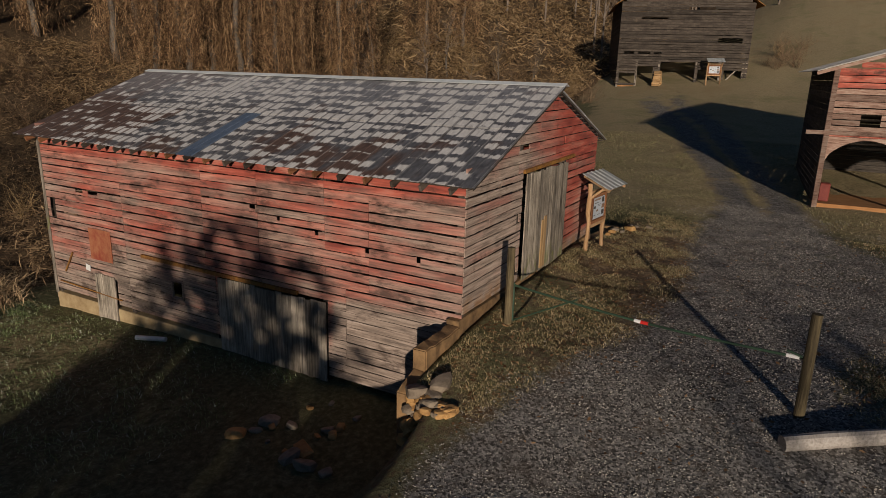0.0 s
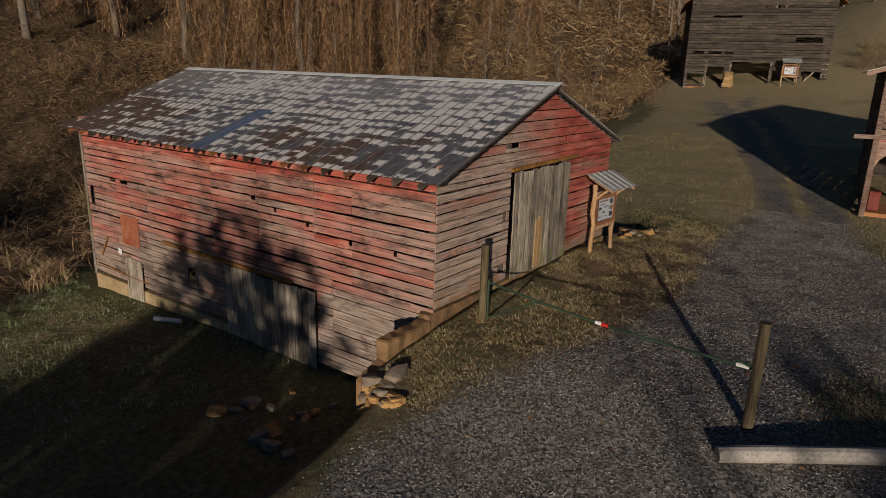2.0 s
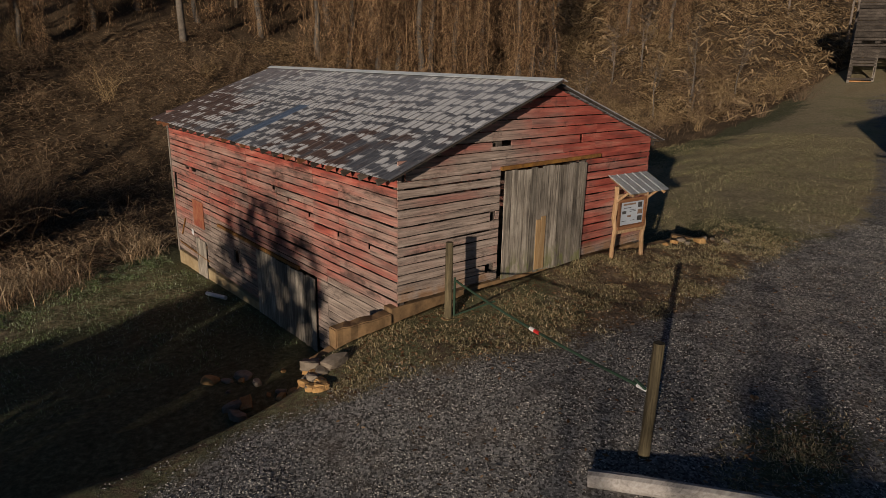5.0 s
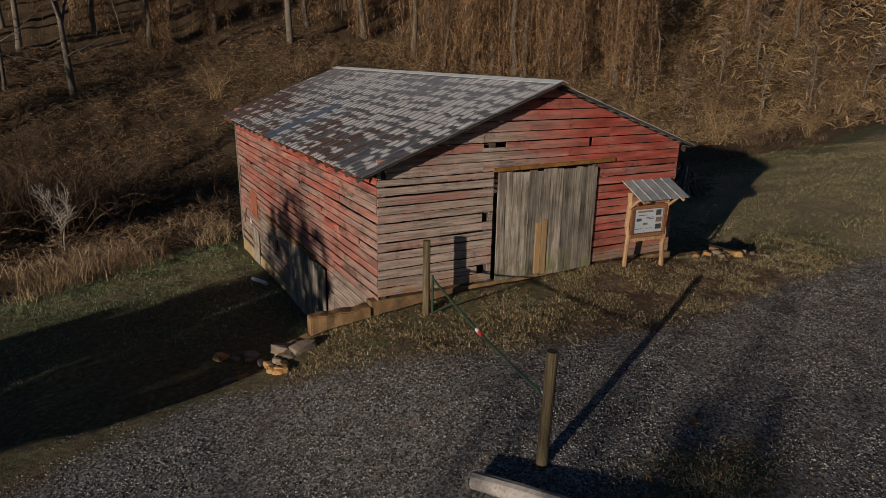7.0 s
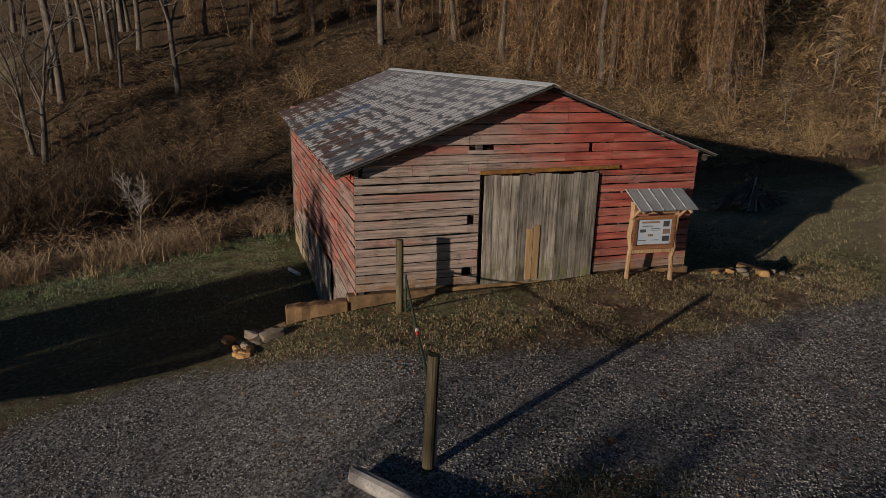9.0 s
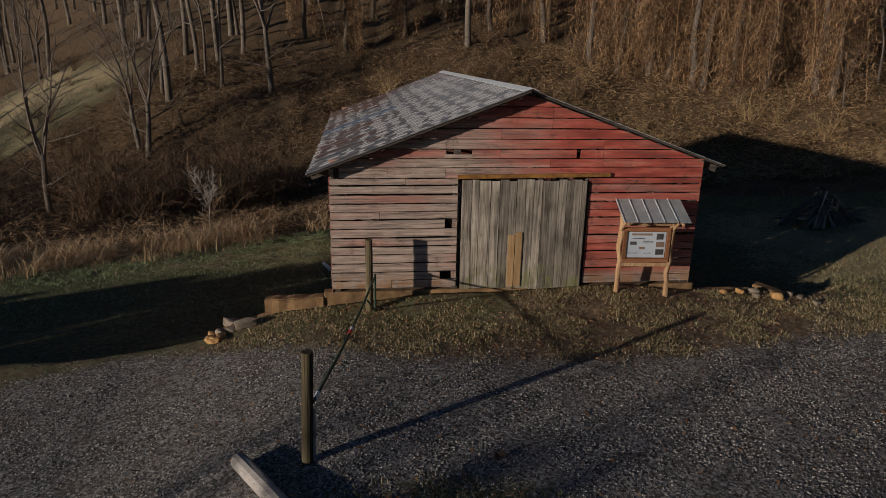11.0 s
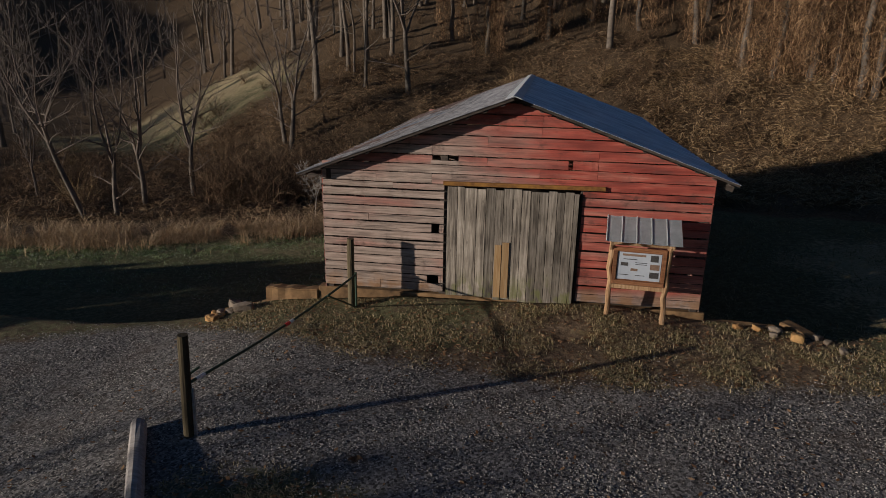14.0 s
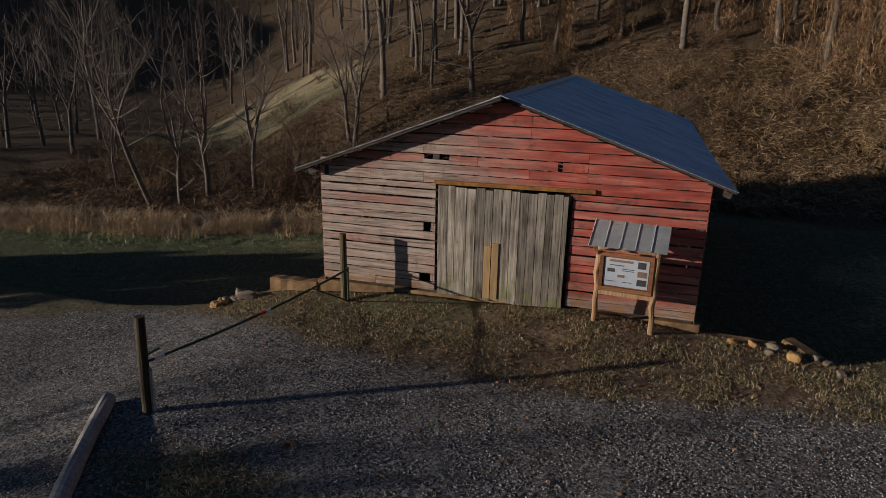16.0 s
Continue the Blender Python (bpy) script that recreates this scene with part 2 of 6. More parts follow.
def mat_ground(name):
    n = Nodes(name, 0.95, 0.0, 0.15)
    r, g, b = n.attr("zone")[:3]
    tan = n.attr("hay_zone")[0]
    f1 = n.noise(n.pos((1, 1, 1)), 0.8, 5.0, 0.6)
    f2 = n.noise(n.pos((1, 1, 1)), 7.0, 5.0, 0.7)
    f3 = n.noise(n.pos((1, 1, 1)), 45.0, 3.0, 0.7)
    dirt = n.ramp(n.math("ADD", n.math("MULTIPLY", f2, 0.6), n.math("MULTIPLY", f3, 0.4)), (0.33, (0.055, 0.04, 0.027)), (0.5, (0.16, 0.115, 0.072)), (0.66, (0.36, 0.265, 0.16)))
    clay = n.ramp(f2, (0.35, (0.20, 0.10, 0.045)), (0.65, (0.38, 0.21, 0.10)))
    dirt = n.mix(n.step(n.math("ADD", n.math("ADD", f1, n.math("MULTIPLY", f2, 0.3)), n.math("MULTIPLY", n.step(n.xyz()[1], -1.6, -0.3), n.step(n.xyz()[0], 5.0, 0.5, 0.0, 0.16))), 0.68, 0.84), dirt, clay)
    grass = n.ramp(n.math("ADD", n.math("MULTIPLY", f2, 0.55), n.math("MULTIPLY", f3, 0.45)), (0.32, (0.045, 0.042, 0.024)), (0.5, (0.11, 0.108, 0.052)), (0.68, (0.28, 0.255, 0.145)))
    cell = n.voronoi(n.pos((1, 1, 1)), 26.0, "Color")
    bw = n.t.nodes.new("ShaderNodeRGBToBW")
    n.t.links.new(cell, bw.inputs[0])
    gravel = n.ramp(bw.outputs[0], (0.15, (0.05, 0.047, 0.043)), (0.5, (0.15, 0.142, 0.13)), (0.85, (0.34, 0.32, 0.29)))
    gravel = n.mix(n.step(f1, 0.5, 0.7, 0.0, 0.45), gravel, (0.10, 0.075, 0.055))
    straw = n.ramp(n.math("ADD", n.math("MULTIPLY", f2, 0.6), n.math("MULTIPLY", f3, 0.4)), (0.3, (0.028, 0.02, 0.013)), (0.52, (0.11, 0.075, 0.042)), (0.7, (0.27, 0.185, 0.10)))
    f4 = n.noise(n.pos((1, 1, 1)), 2.6, 4.0, 0.65, 0.4)
    dirt = n.mix(n.step(f4, 0.56, 0.68, 0.0, 0.6), dirt, (0.055, 0.04, 0.027))
    dirt = n.mix(n.step(n.noise(n.pos((1, 1, 1), None), 1.7, 6.0, 0.7), 0.57, 0.66, 0.0, 0.55), dirt, (0.33, 0.27, 0.13))
    grass = n.mix(n.step(f4, 0.42, 0.3, 0.0, 0.7), grass, (0.05, 0.055, 0.022))
    gravel = n.mix(n.step(n.math("ADD", n.math("MULTIPLY", f4, 0.6), n.math("MULTIPLY", f2, 0.4)), 0.54, 0.62, 0.0, 0.6), gravel, (0.075, 0.06, 0.045))
    wob = n.math("MULTIPLY", n.math("SUBTRACT", n.math("ADD", n.math("MULTIPLY", f1, 0.5), n.math("MULTIPLY", f2, 0.5)), 0.5), 1.5)
    c = n.mix(n.step(n.math("ADD", g, wob), 0.4, 0.62), dirt, grass)
    hay = n.ramp(n.math("ADD", n.math("MULTIPLY", f2, 0.6), n.math("MULTIPLY", f3, 0.4)), (0.3, (0.14, 0.11, 0.058)), (0.5, (0.31, 0.25, 0.142)), (0.7, (0.50, 0.415, 0.25)))
    f5 = n.noise(n.pos((1, 1, 1)), 0.22, 6.0, 0.65, 0.5)
    hay = n.mix(n.step(f5, 0.5, 0.66, 0.0, 0.5), hay, (0.17, 0.17, 0.075))
    hay = n.mix(n.step(f5, 0.46, 0.34, 0.0, 0.5), hay, (0.26, 0.19, 0.10))
    c = n.mix(n.step(n.math("ADD", tan, wob), 0.35, 0.7), c, hay)
    c = n.mix(n.step(n.math("ADD", b, wob), 0.4, 0.62), c, straw)
    c = n.mix(n.step(n.math("ADD", r, n.math("MULTIPLY", wob, 1.5)), 0.3, 0.72), c, gravel)
    h = n.math("ADD", f2, n.math("MULTIPLY", f3, 0.5))
    n.bump(h, 0.7, 0.05)
    return n.done(c)


RED_X = mat_red_boards("red_boards_x", "x")
RED_Y = mat_red_boards("red_boards_y", "y")
GREY_Z = mat_wood("grey_boards_upright", "z", (0.07, 0.058, 0.047), (0.31, 0.268, 0.21), (0.58, 0.51, 0.415), 0.7)
GREY_X = mat_wood("grey_boards_x", "x", (0.05, 0.043, 0.036), (0.17, 0.14, 0.11), (0.30, 0.25, 0.2))
GREY_Y = mat_wood("grey_boards_y", "y", (0.035, 0.03, 0.026), (0.12, 0.1, 0.085), (0.27, 0.23, 0.19))
OLD_X = mat_wood("blackened_boards", "x", (0.018, 0.015, 0.012), (0.06, 0.048, 0.038), (0.15, 0.125, 0.10))
# near-black wood: the shade inside the shed is put into its colour
DARK_Y = mat_wood("shade_darkened_boards", "y", (0.018, 0.015, 0.012), (0.05, 0.042, 0.034), (0.10, 0.085, 0.07))
SHED_Y = mat_wood("shed_boards", "y", (0.10, 0.06, 0.045), (0.32, 0.20, 0.15), (0.46, 0.36, 0.29))
NEW_WOOD = mat_wood("new_pine", "z", (0.32, 0.19, 0.08), (0.46, 0.29, 0.13), (0.55, 0.38, 0.2))
POST = mat_wood("treated_post", "z", (0.035, 0.028, 0.016), (0.10, 0.078, 0.042), (0.20, 0.16, 0.085))
LOG = mat_wood("cedar_pole", "z", (0.22, 0.12, 0.06), (0.42, 0.26, 0.13), (0.56, 0.38, 0.22))
FRAME_WOOD = mat_wood("frame_oak", "x", (0.12, 0.05, 0.025), (0.24, 0.105, 0.045), (0.33, 0.16, 0.075))
TIMBER = mat_wood("dark_timber", "x", (0.03, 0.025, 0.02), (0.075, 0.06, 0.048), (0.13, 0.105, 0.085))
CURB = mat_wood("curb_log", "x", (0.24, 0.215, 0.19), (0.44, 0.40, 0.355), (0.58, 0.54, 0.49))
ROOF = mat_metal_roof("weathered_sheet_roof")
BLUE_SHEET = mat_plain("blue_grey_sheet", (0.06, 0.085, 0.13), (0.13, 0.17, 0.24), 4.0, 0.5, 0.1, 0.1)
KIOSK_ROOF = mat_plain("galvanised_sheet", (0.50, 0.54, 0.54), (0.72, 0.75, 0.75), 5.0, 0.45, 0.1, 0.1)
RUST = mat_plain("rusty_iron", (0.10, 0.04, 0.02), (0.36, 0.18, 0.04), 9.0, 0.8, 0.2)
PLASTER = mat_plain("yellow_plaster", (0.26, 0.18, 0.09), (0.50, 0.39, 0.22), 3.0, 0.95, 0.0, 0.4, 0.02)
CONCRETE = mat_plain("stained_concrete", (0.055, 0.035, 0.02), (0.36, 0.22, 0.10), 2.6, 0.95, 0.0, 0.6, 0.03)
STONE = mat_plain("field_stone", (0.11, 0.085, 0.06), (0.33, 0.27, 0.20), 5.0, 0.9, 0.0, 0.5, 0.03)
CLAYSTONE = mat_plain("clay_stone", (0.22, 0.11, 0.038), (0.56, 0.34, 0.13), 6.0, 0.9, 0.0, 0.5, 0.03)
GREEN = mat_plain("green_gate_paint", (0.018, 0.035, 0.022), (0.04, 0.075, 0.045), 8.0, 0.5, 0.0, 0.1)
WHITE = mat_plain("white_plastic", (0.62, 0.62, 0.6), (0.78, 0.78, 0.77), 5.0, 0.4, 0.0, 0.05)
REDTAPE = mat_plain("red_tape", (0.5, 0.02, 0.015), (0.62, 0.04, 0.03), 5.0, 0.4, 0.0, 0.0)
PAPER = mat_plain("poster_paper", (0.36, 0.40, 0.45), (0.48, 0.52, 0.56), 3.0, 0.5, 0.0, 0.0)
INK = mat_plain("poster_ink", (0.03, 0.03, 0.03), (0.09, 0.085, 0.08), 30.0, 0.6, 0.0, 0.0)
BROWNINK = mat_plain("poster_picture", (0.12, 0.07, 0.045), (0.30, 0.21, 0.15), 40.0, 0.6, 0.0, 0.0)
GROUND = mat_ground("ground")
DIRTFLOOR = mat_plain("clay_floor", (0.30, 0.14, 0.05), (0.46, 0.24, 0.10), 2.0, 0.95)
DARKFLOOR = mat_plain("earth_floor", (0.05, 0.035, 0.025), (0.10, 0.07, 0.05), 2.0, 0.95)
BARK = mat_plain("grey_bark", (0.06, 0.05, 0.04), (0.20, 0.17, 0.135), 7.0, 0.95, 0.0, 0.6, 0.03)
PALEBARK = mat_plain("pale_bark", (0.075, 0.062, 0.048), (0.21, 0.175, 0.135), 5.0, 0.95, 0.0, 0.4, 0.02)
SAPLING = mat_plain("pale_sapling_bark", (0.28, 0.25, 0.21), (0.50, 0.46, 0.40), 6.0, 0.95, 0.0, 0.0)
TWIG = mat_plain("twig_bark", (0.08, 0.064, 0.052), (0.24, 0.195, 0.155), 3.0, 0.95, 0.0, 0.0)
VINE = mat_island("dry_vines", (0.0, (0.04, 0.023, 0.013)), (0.5, (0.19, 0.113, 0.06)), (1.0, (0.48, 0.315, 0.165)))
SHRUB = mat_island("shrub_twigs", (0.0, (0.06, 0.04, 0.025)), (0.5, (0.16, 0.105, 0.062)), (1.0, (0.30, 0.21, 0.125)))
HAYSHRUB = mat_island("golden_shrub_twigs", (0.0, (0.11, 0.07, 0.034)), (0.5, (0.27, 0.185, 0.09)), (1.0, (0.46, 0.33, 0.17)))
BRUSH = mat_island("dry_brush", (0.0, (0.085, 0.055, 0.032)), (0.5, (0.19, 0.125, 0.07)), (1.0, (0.34, 0.24, 0.135)))
MAT = mat_island("dead_vine_mat", (0.0, (0.07, 0.045, 0.024)), (0.5, (0.25, 0.165, 0.082)), (1.0, (0.46, 0.33, 0.18)))
REED = mat_island("dry_reeds", (0.0, (0.26, 0.17, 0.085)), (0.5, (0.50, 0.36, 0.20)), (1.0, (0.65, 0.5, 0.31)))
FROSTGRASS = mat_island("frosted_grass", (0.0, (0.07, 0.10, 0.035)), (0.5, (0.20, 0.27, 0.10)), (0.85, (0.40, 0.46, 0.26)), (1.0, (0.55, 0.57, 0.46)))
GRASS = mat_island("winter_grass", (0.0, (0.08, 0.085, 0.034)), (0.5, (0.22, 0.195, 0.09)), (1.0, (0.44, 0.365, 0.2)))
DRYGRASS = mat_island("dry_grass", (0.0, (0.085, 0.08, 0.034)), (0.4, (0.25, 0.21, 0.10)), (0.75, (0.44, 0.355, 0.19)), (1.0, (0.60, 0.48, 0.29)))
STONES = mat_island("gravel", (0.0, (0.06, 0.055, 0.048)), (0.5, (0.23, 0.21, 0.182)), (0.85, (0.44, 0.41, 0.355)), (1.0, (0.62, 0.58, 0.50)))
LEAVES = mat_island("fallen_leaves", (0.0, (0.10, 0.05, 0.022)), (0.5, (0.24, 0.13, 0.06)), (1.0, (0.40, 0.26, 0.14)))
EVERGREEN = mat_island("evergreen_leaves", (0.0, (0.02, 0.03, 0.012)), (1.0, (0.06, 0.09, 0.035)))


# ---- geometry helpers ----
def part(name, bm, material, parent, label=""):
    """Links a bmesh as one mesh object under a thing or part (or at top level)."""
    me = bpy.data.meshes.new(name)
    bm.to_mesh(me)
    bm.free()
    me.materials.append(material)
    ob = new(name, me)
    ob.parent = parent
    return tagged(ob, label)


def shared(name, me, parent, m):
    ob = new(name, me)
    ob.parent = parent
    ob.matrix_basis = m
    return ob


def empty(name, loc, label, category, group="", kind=""):
    ob = new(name)
    ob.location = loc
    ob.empty_display_size = 0.2
    return tagged(ob, label, category, group, kind)


def box(bm, c, size, rot=None, bevel=0.0):
    m = Matrix.Translation(c) @ (rot.to_matrix().to_4x4() if rot else Matrix()) @ Matrix.Diagonal((*size, 1))
    r = bmesh.ops.create_cube(bm, size=1.0, matrix=m)
    if bevel:
        es = {e for v in r["verts"] for e in v.link_edges}
        bmesh.ops.bevel(bm, geom=list(es), offset=bevel, segments=1, affect="EDGES")


def beam(bm, a, b, w, h, bevel=0.0):
    """A squared bar from a to b."""
    a, b = Vector(a), Vector(b)
    d = b - a
    m = Matrix.Translation((a + b) / 2) @ d.to_track_quat("X", "Z").to_matrix().to_4x4() @ Matrix.Diagonal((d.length, w, h, 1))
    r = bmesh.ops.create_cube(bm, size=1.0, matrix=m)
    if bevel:
        es = {e for v in r["verts"] for e in v.link_edges}
        bmesh.ops.bevel(bm, geom=list(es), offset=bevel, segments=1, affect="EDGES")


def tube(bm, pts, radii, n=10, jitter=0.0, rng=random):
    """A tapered round bar through points."""
    pts = [Vector(p) for p in pts]
    rings = []
    for i, p in enumerate(pts):
        d = (pts[min(i + 1, len(pts) - 1)] - pts[max(i - 1, 0)]).normalized()
        u = d.orthogonal().normalized() if abs(d.z) < 0.9 else d.cross(Vector((1, 0, 0))).normalized()
        w = d.cross(u)
        rings.append([bm.verts.new(p + (u * math.cos(k * math.tau / n) + w * math.sin(k * math.tau / n)) * radii[i] * (1 + rng.uniform(-jitter, jitter))) for k in range(n)])
    for a, b in zip(rings, rings[1:]):
        for k in range(n):
            bm.faces.new((a[k], a[(k + 1) % n], b[(k + 1) % n], b[k]))
    bm.faces.new(rings[0][::-1]), bm.faces.new(rings[-1])


def rock_bm(rng, size, flat=0.7):
    bm = bmesh.new()
    bmesh.ops.create_icosphere(bm, subdivisions=2, radius=1.0)
    off = Vector((rng.uniform(0, 50), rng.uniform(0, 50), 0))
    for v in bm.verts:
        k = 1 + 0.5 * noise.noise(v.co * 0.9 + off) + 0.2 * noise.noise(v.co * 2.5 + off)
        c = v.co * k
        c = Vector((max(-0.8, min(0.8, c.x)), max(-0.75, min(0.75, c.y)), max(-0.7, min(0.7, c.z)) * flat))
        v.co = Vector((c.x * size[0], c.y * size[1], c.z * size[2]))
    return bm


class Soup:
    """Gathers many small pieces into one mesh."""

    def __init__(self):
        self.v, self.f = [], []

    def tube(self, pts, radii, n=4):
        base = len(self.v)
        for i, p in enumerate(pts):
            a, b = pts[max(i - 1, 0)], pts[min(i + 1, len(pts) - 1)]
            d = (b - a).normalized()
            u = d.cross(Vector((0.31, 0.95, 0.02))).normalized()
            w = d.cross(u)
            for k in range(n):
                an = k * math.tau / n
                self.v.append(p + (u * math.cos(an) + w * math.sin(an)) * radii[i])
        for i in range(len(pts) - 1):
            for k in range(n):
                q, r = base + i * n + k, base + i * n + (k + 1) % n
                self.f.append((q, r, r + n, q + n))

    def ribbon(self, pts, widths, side):
        base = len(self.v)
        for p, w in zip(pts, widths):
            self.v += [p - side * w, p + side * w]
        for i in range(len(pts) - 1):
            q = base + 2 * i
            self.f.append((q, q + 1, q + 3, q + 2))

    def mesh(self, name, material, smooth=False):
        me = bpy.data.meshes.new(name)
        me.from_pydata([tuple(p) for p in self.v], [], self.f)
        me.materials.append(material)
        if smooth:
            me.polygons.foreach_set("use_smooth", [True] * len(me.polygons))
        return me


def smooth(a, b, x):
    t = np.clip((np.asarray(x, float) - a) / (b - a), 0, 1)
    return t * t * (3 - 2 * t)


# ---- ground ----
def ground_z(x, y):
    """Height of the land: the drive on its bank, the low yard, the rising lane and the hills."""
    x, y = np.asarray(x, float), np.asarray(y, float)
    drive = -0.12 - 0.62 * smooth(0.5, -4.5, x) - 0.055 * np.clip(-4.5 - x, 0, 40) + 0.12 * smooth(3, 7, x) * smooth(-3.5, -0.5, y)
    east = np.clip(x - 10, 0, 120)
    drive = drive + 0.02 * east + 0.00125 * np.minimum(east, 60) ** 2 + 0.05 * np.clip(east - 60, 0, 60) + 0.0
    drive = drive + 0.2 * smooth(0.2, 2.2, x) * smooth(9.2, 7.0, x) * smooth(-1.7, -0.2, y)
    drive = drive - 0.035 * np.clip(-9 - y, 0, 30)
    yard = -2.28 - 0.035 * np.clip(y - 7, 0, 12) - 0.02 * np.clip(-x, 0, 30)
    eyard = -0.95 + 0.02 * east + 0.00125 * np.minimum(east, 60) ** 2
    side = smooth(1, 10, x)
    low = eyard * side + yard * (1 - side)
    # the bank: sheer at the barn's foundation, a slope away from it
    dw = np.clip(-1.7 - x, 0, 30)
    crest = 0.02 - 0.62 * smooth(-1.95, -2.45, x) - 0.28 * np.clip(dw - 0.7, 0, 3.3) + 0.10 * np.clip(dw - 4, 0, 30)
    w = 0.22 + 0.2 * smooth(-1.95, -2.4, x) + 0.75 * np.clip(dw - 0.7, 0, 3.5)
    de = np.clip(x - 12.0, 0, 60)
    crest = np.where(x > 9.2, -0.27 * np.clip(x - 9.2, 0, 3) + 0.3 * de, crest)
    w = np.where(x > 9.2, 0.22 + 0.9 * np.minimum(de, 8.0), w)
    k = smooth(0, 1, (y - crest + 0.05) / w)
    z = drive * (1 - k) + low * k
    # wooded hill behind the barn, swinging round towards the valley in the north-west
    base = 24.0 - 0.35 * np.clip(x - 20, 0, 14) - 0.05 * np.clip(x - 34, 0, 40) + 0.5 * ((-18 - x) + np.sqrt((-18 - x) ** 2 + 80))
    up = np.clip(y - base, 0, None)
    hill = 0.42 * up * smooth(-2, 11, up) - 0.0008 * np.clip(up, 0, 200) ** 2
    z = z + np.maximum(hill, 0) * smooth(-60, -6, x + 0.25 * y)
    far = np.hypot(x + 10, y - 10)
    z = z + 42 * smooth(95, 230, far) * smooth(0, 90, y + 0.15 * np.abs(x))
    # open pasture rising beyond the lane
    p = smooth(30, 110, x) * smooth(24, -6, y)
    z = z + p * 0.16 * np.clip(x - 48, 0, 90)
    return z


def gz(x, y):
    return float(ground_z(x, y))


def drive_north(x):
    return np.interp(x, [-30, -8, -4, -2.4, -0.2, 1.8, 6, 10.8, 13, 18, 24, 40, 52], [-6.5, -3.0, -1.5, -1.8, -2.5, -3.3, -3.8, -3.0, -3.0, -3.0, -1.6, 3.6, 9.0])


def drive_south(x):
    return np.interp(x, [-30, 5.0, 9.0, 14, 18, 24, 40, 52], [-30, -30, -11, -7.6, -6.3, -5.0, -0.8, 4.0])


def meadow(x, y):
    """Share of the open meadow beyond the ditch."""
    return np.exp(-(((x + 31) / 12) ** 2 + ((y - 45) / 7) ** 2))


def zones(x, y):
    """Gravel, grass and dry-litter shares of the ground."""
    dn, ds = drive_north(x) - y, y - drive_south(x)
    gravel = smooth(-1.3, 1.1, np.minimum(dn, ds)) * smooth(62, 45, x)
    # worn grass by the parking log, thin gravel beyond it, a green strip between the wheel tracks of the lane
    gravel = gravel * (1 - 0.75 * np.exp(-(((x - 1.7) / 2.1) ** 2 + ((y + 7.9) / 1.0) ** 2)))
    gravel = gravel * (1 - 0.45 * smooth(0, 2, x) * smooth(-8.6, -10.0, y)) * (1 - 0.3 * smooth(4, 9, x) * smooth(-5.6, -7.5, y))
    strip = np.exp(-(((y - (drive_north(x) + drive_south(x)) / 2) / 0.45) ** 2)) * smooth(14, 19, x)
    gravel = gravel * (1 - 0.2 * smooth(12, 20, x)) * (1 - 0.6 * strip)
    lit = smooth(0.0, 3.0, y - np.interp(x, [-60, -20, -8, 0, 9, 14, 22, 36, 60], [12, 9.8, 11.8, 16, 17, 14, 12, 11.5, 14]))
    lit = np.maximum(lit, smooth(120, 170, np.hypot(x, y)) * (1 - smooth(30, 60, x) * smooth(30, 0, y)))
    clearing = meadow(x, y)
    lit = lit * (1 - np.clip(1.6 * clearing, 0, 1))
    grass = np.clip(0.36 + 0.2 * smooth(-3.4, -2.0, y) * smooth(6, 3, x) + 0.55 * smooth(-0.6, 0.6, y) * smooth(0.5, -0.5, x) + 0.45 * smooth(0.5, 3.0, y) + 0.5 * smooth(10, 16, x) + 0.35 * smooth(-6.0, -7.0, y) - 0.5 * smooth(40, 80, x), 0, 1)
    tan = np.clip(0.75 * smooth(10, 17, x) * smooth(14, 9, y) + 1.0 * smooth(44, 58, x) * smooth(24, 14, y) + 0.45 * smooth(16, 30, x) * smooth(-0.8, 0.8, np.minimum(dn, ds)) + 0.6 * clearing * smooth(43, 50, y) + 0.5 * smooth(8.0, 10.5, y) * smooth(0.5, -1.5, x), 0, 1)
    return gravel, grass, lit, tan


def axis_steps(lo, a, b, hi, fine, grow=1.13):
    mid = list(np.arange(a, b + 1e-6, fine))
    out, s, p = [], fine, b
    while p < hi:
        s *= grow
        p += s
        out.append(p)
    pre, s, p = [], fine, a
    while p > lo:
        s *= grow
        p -= s
        pre.append(p)
    return np.array(pre[::-1] + mid + out)


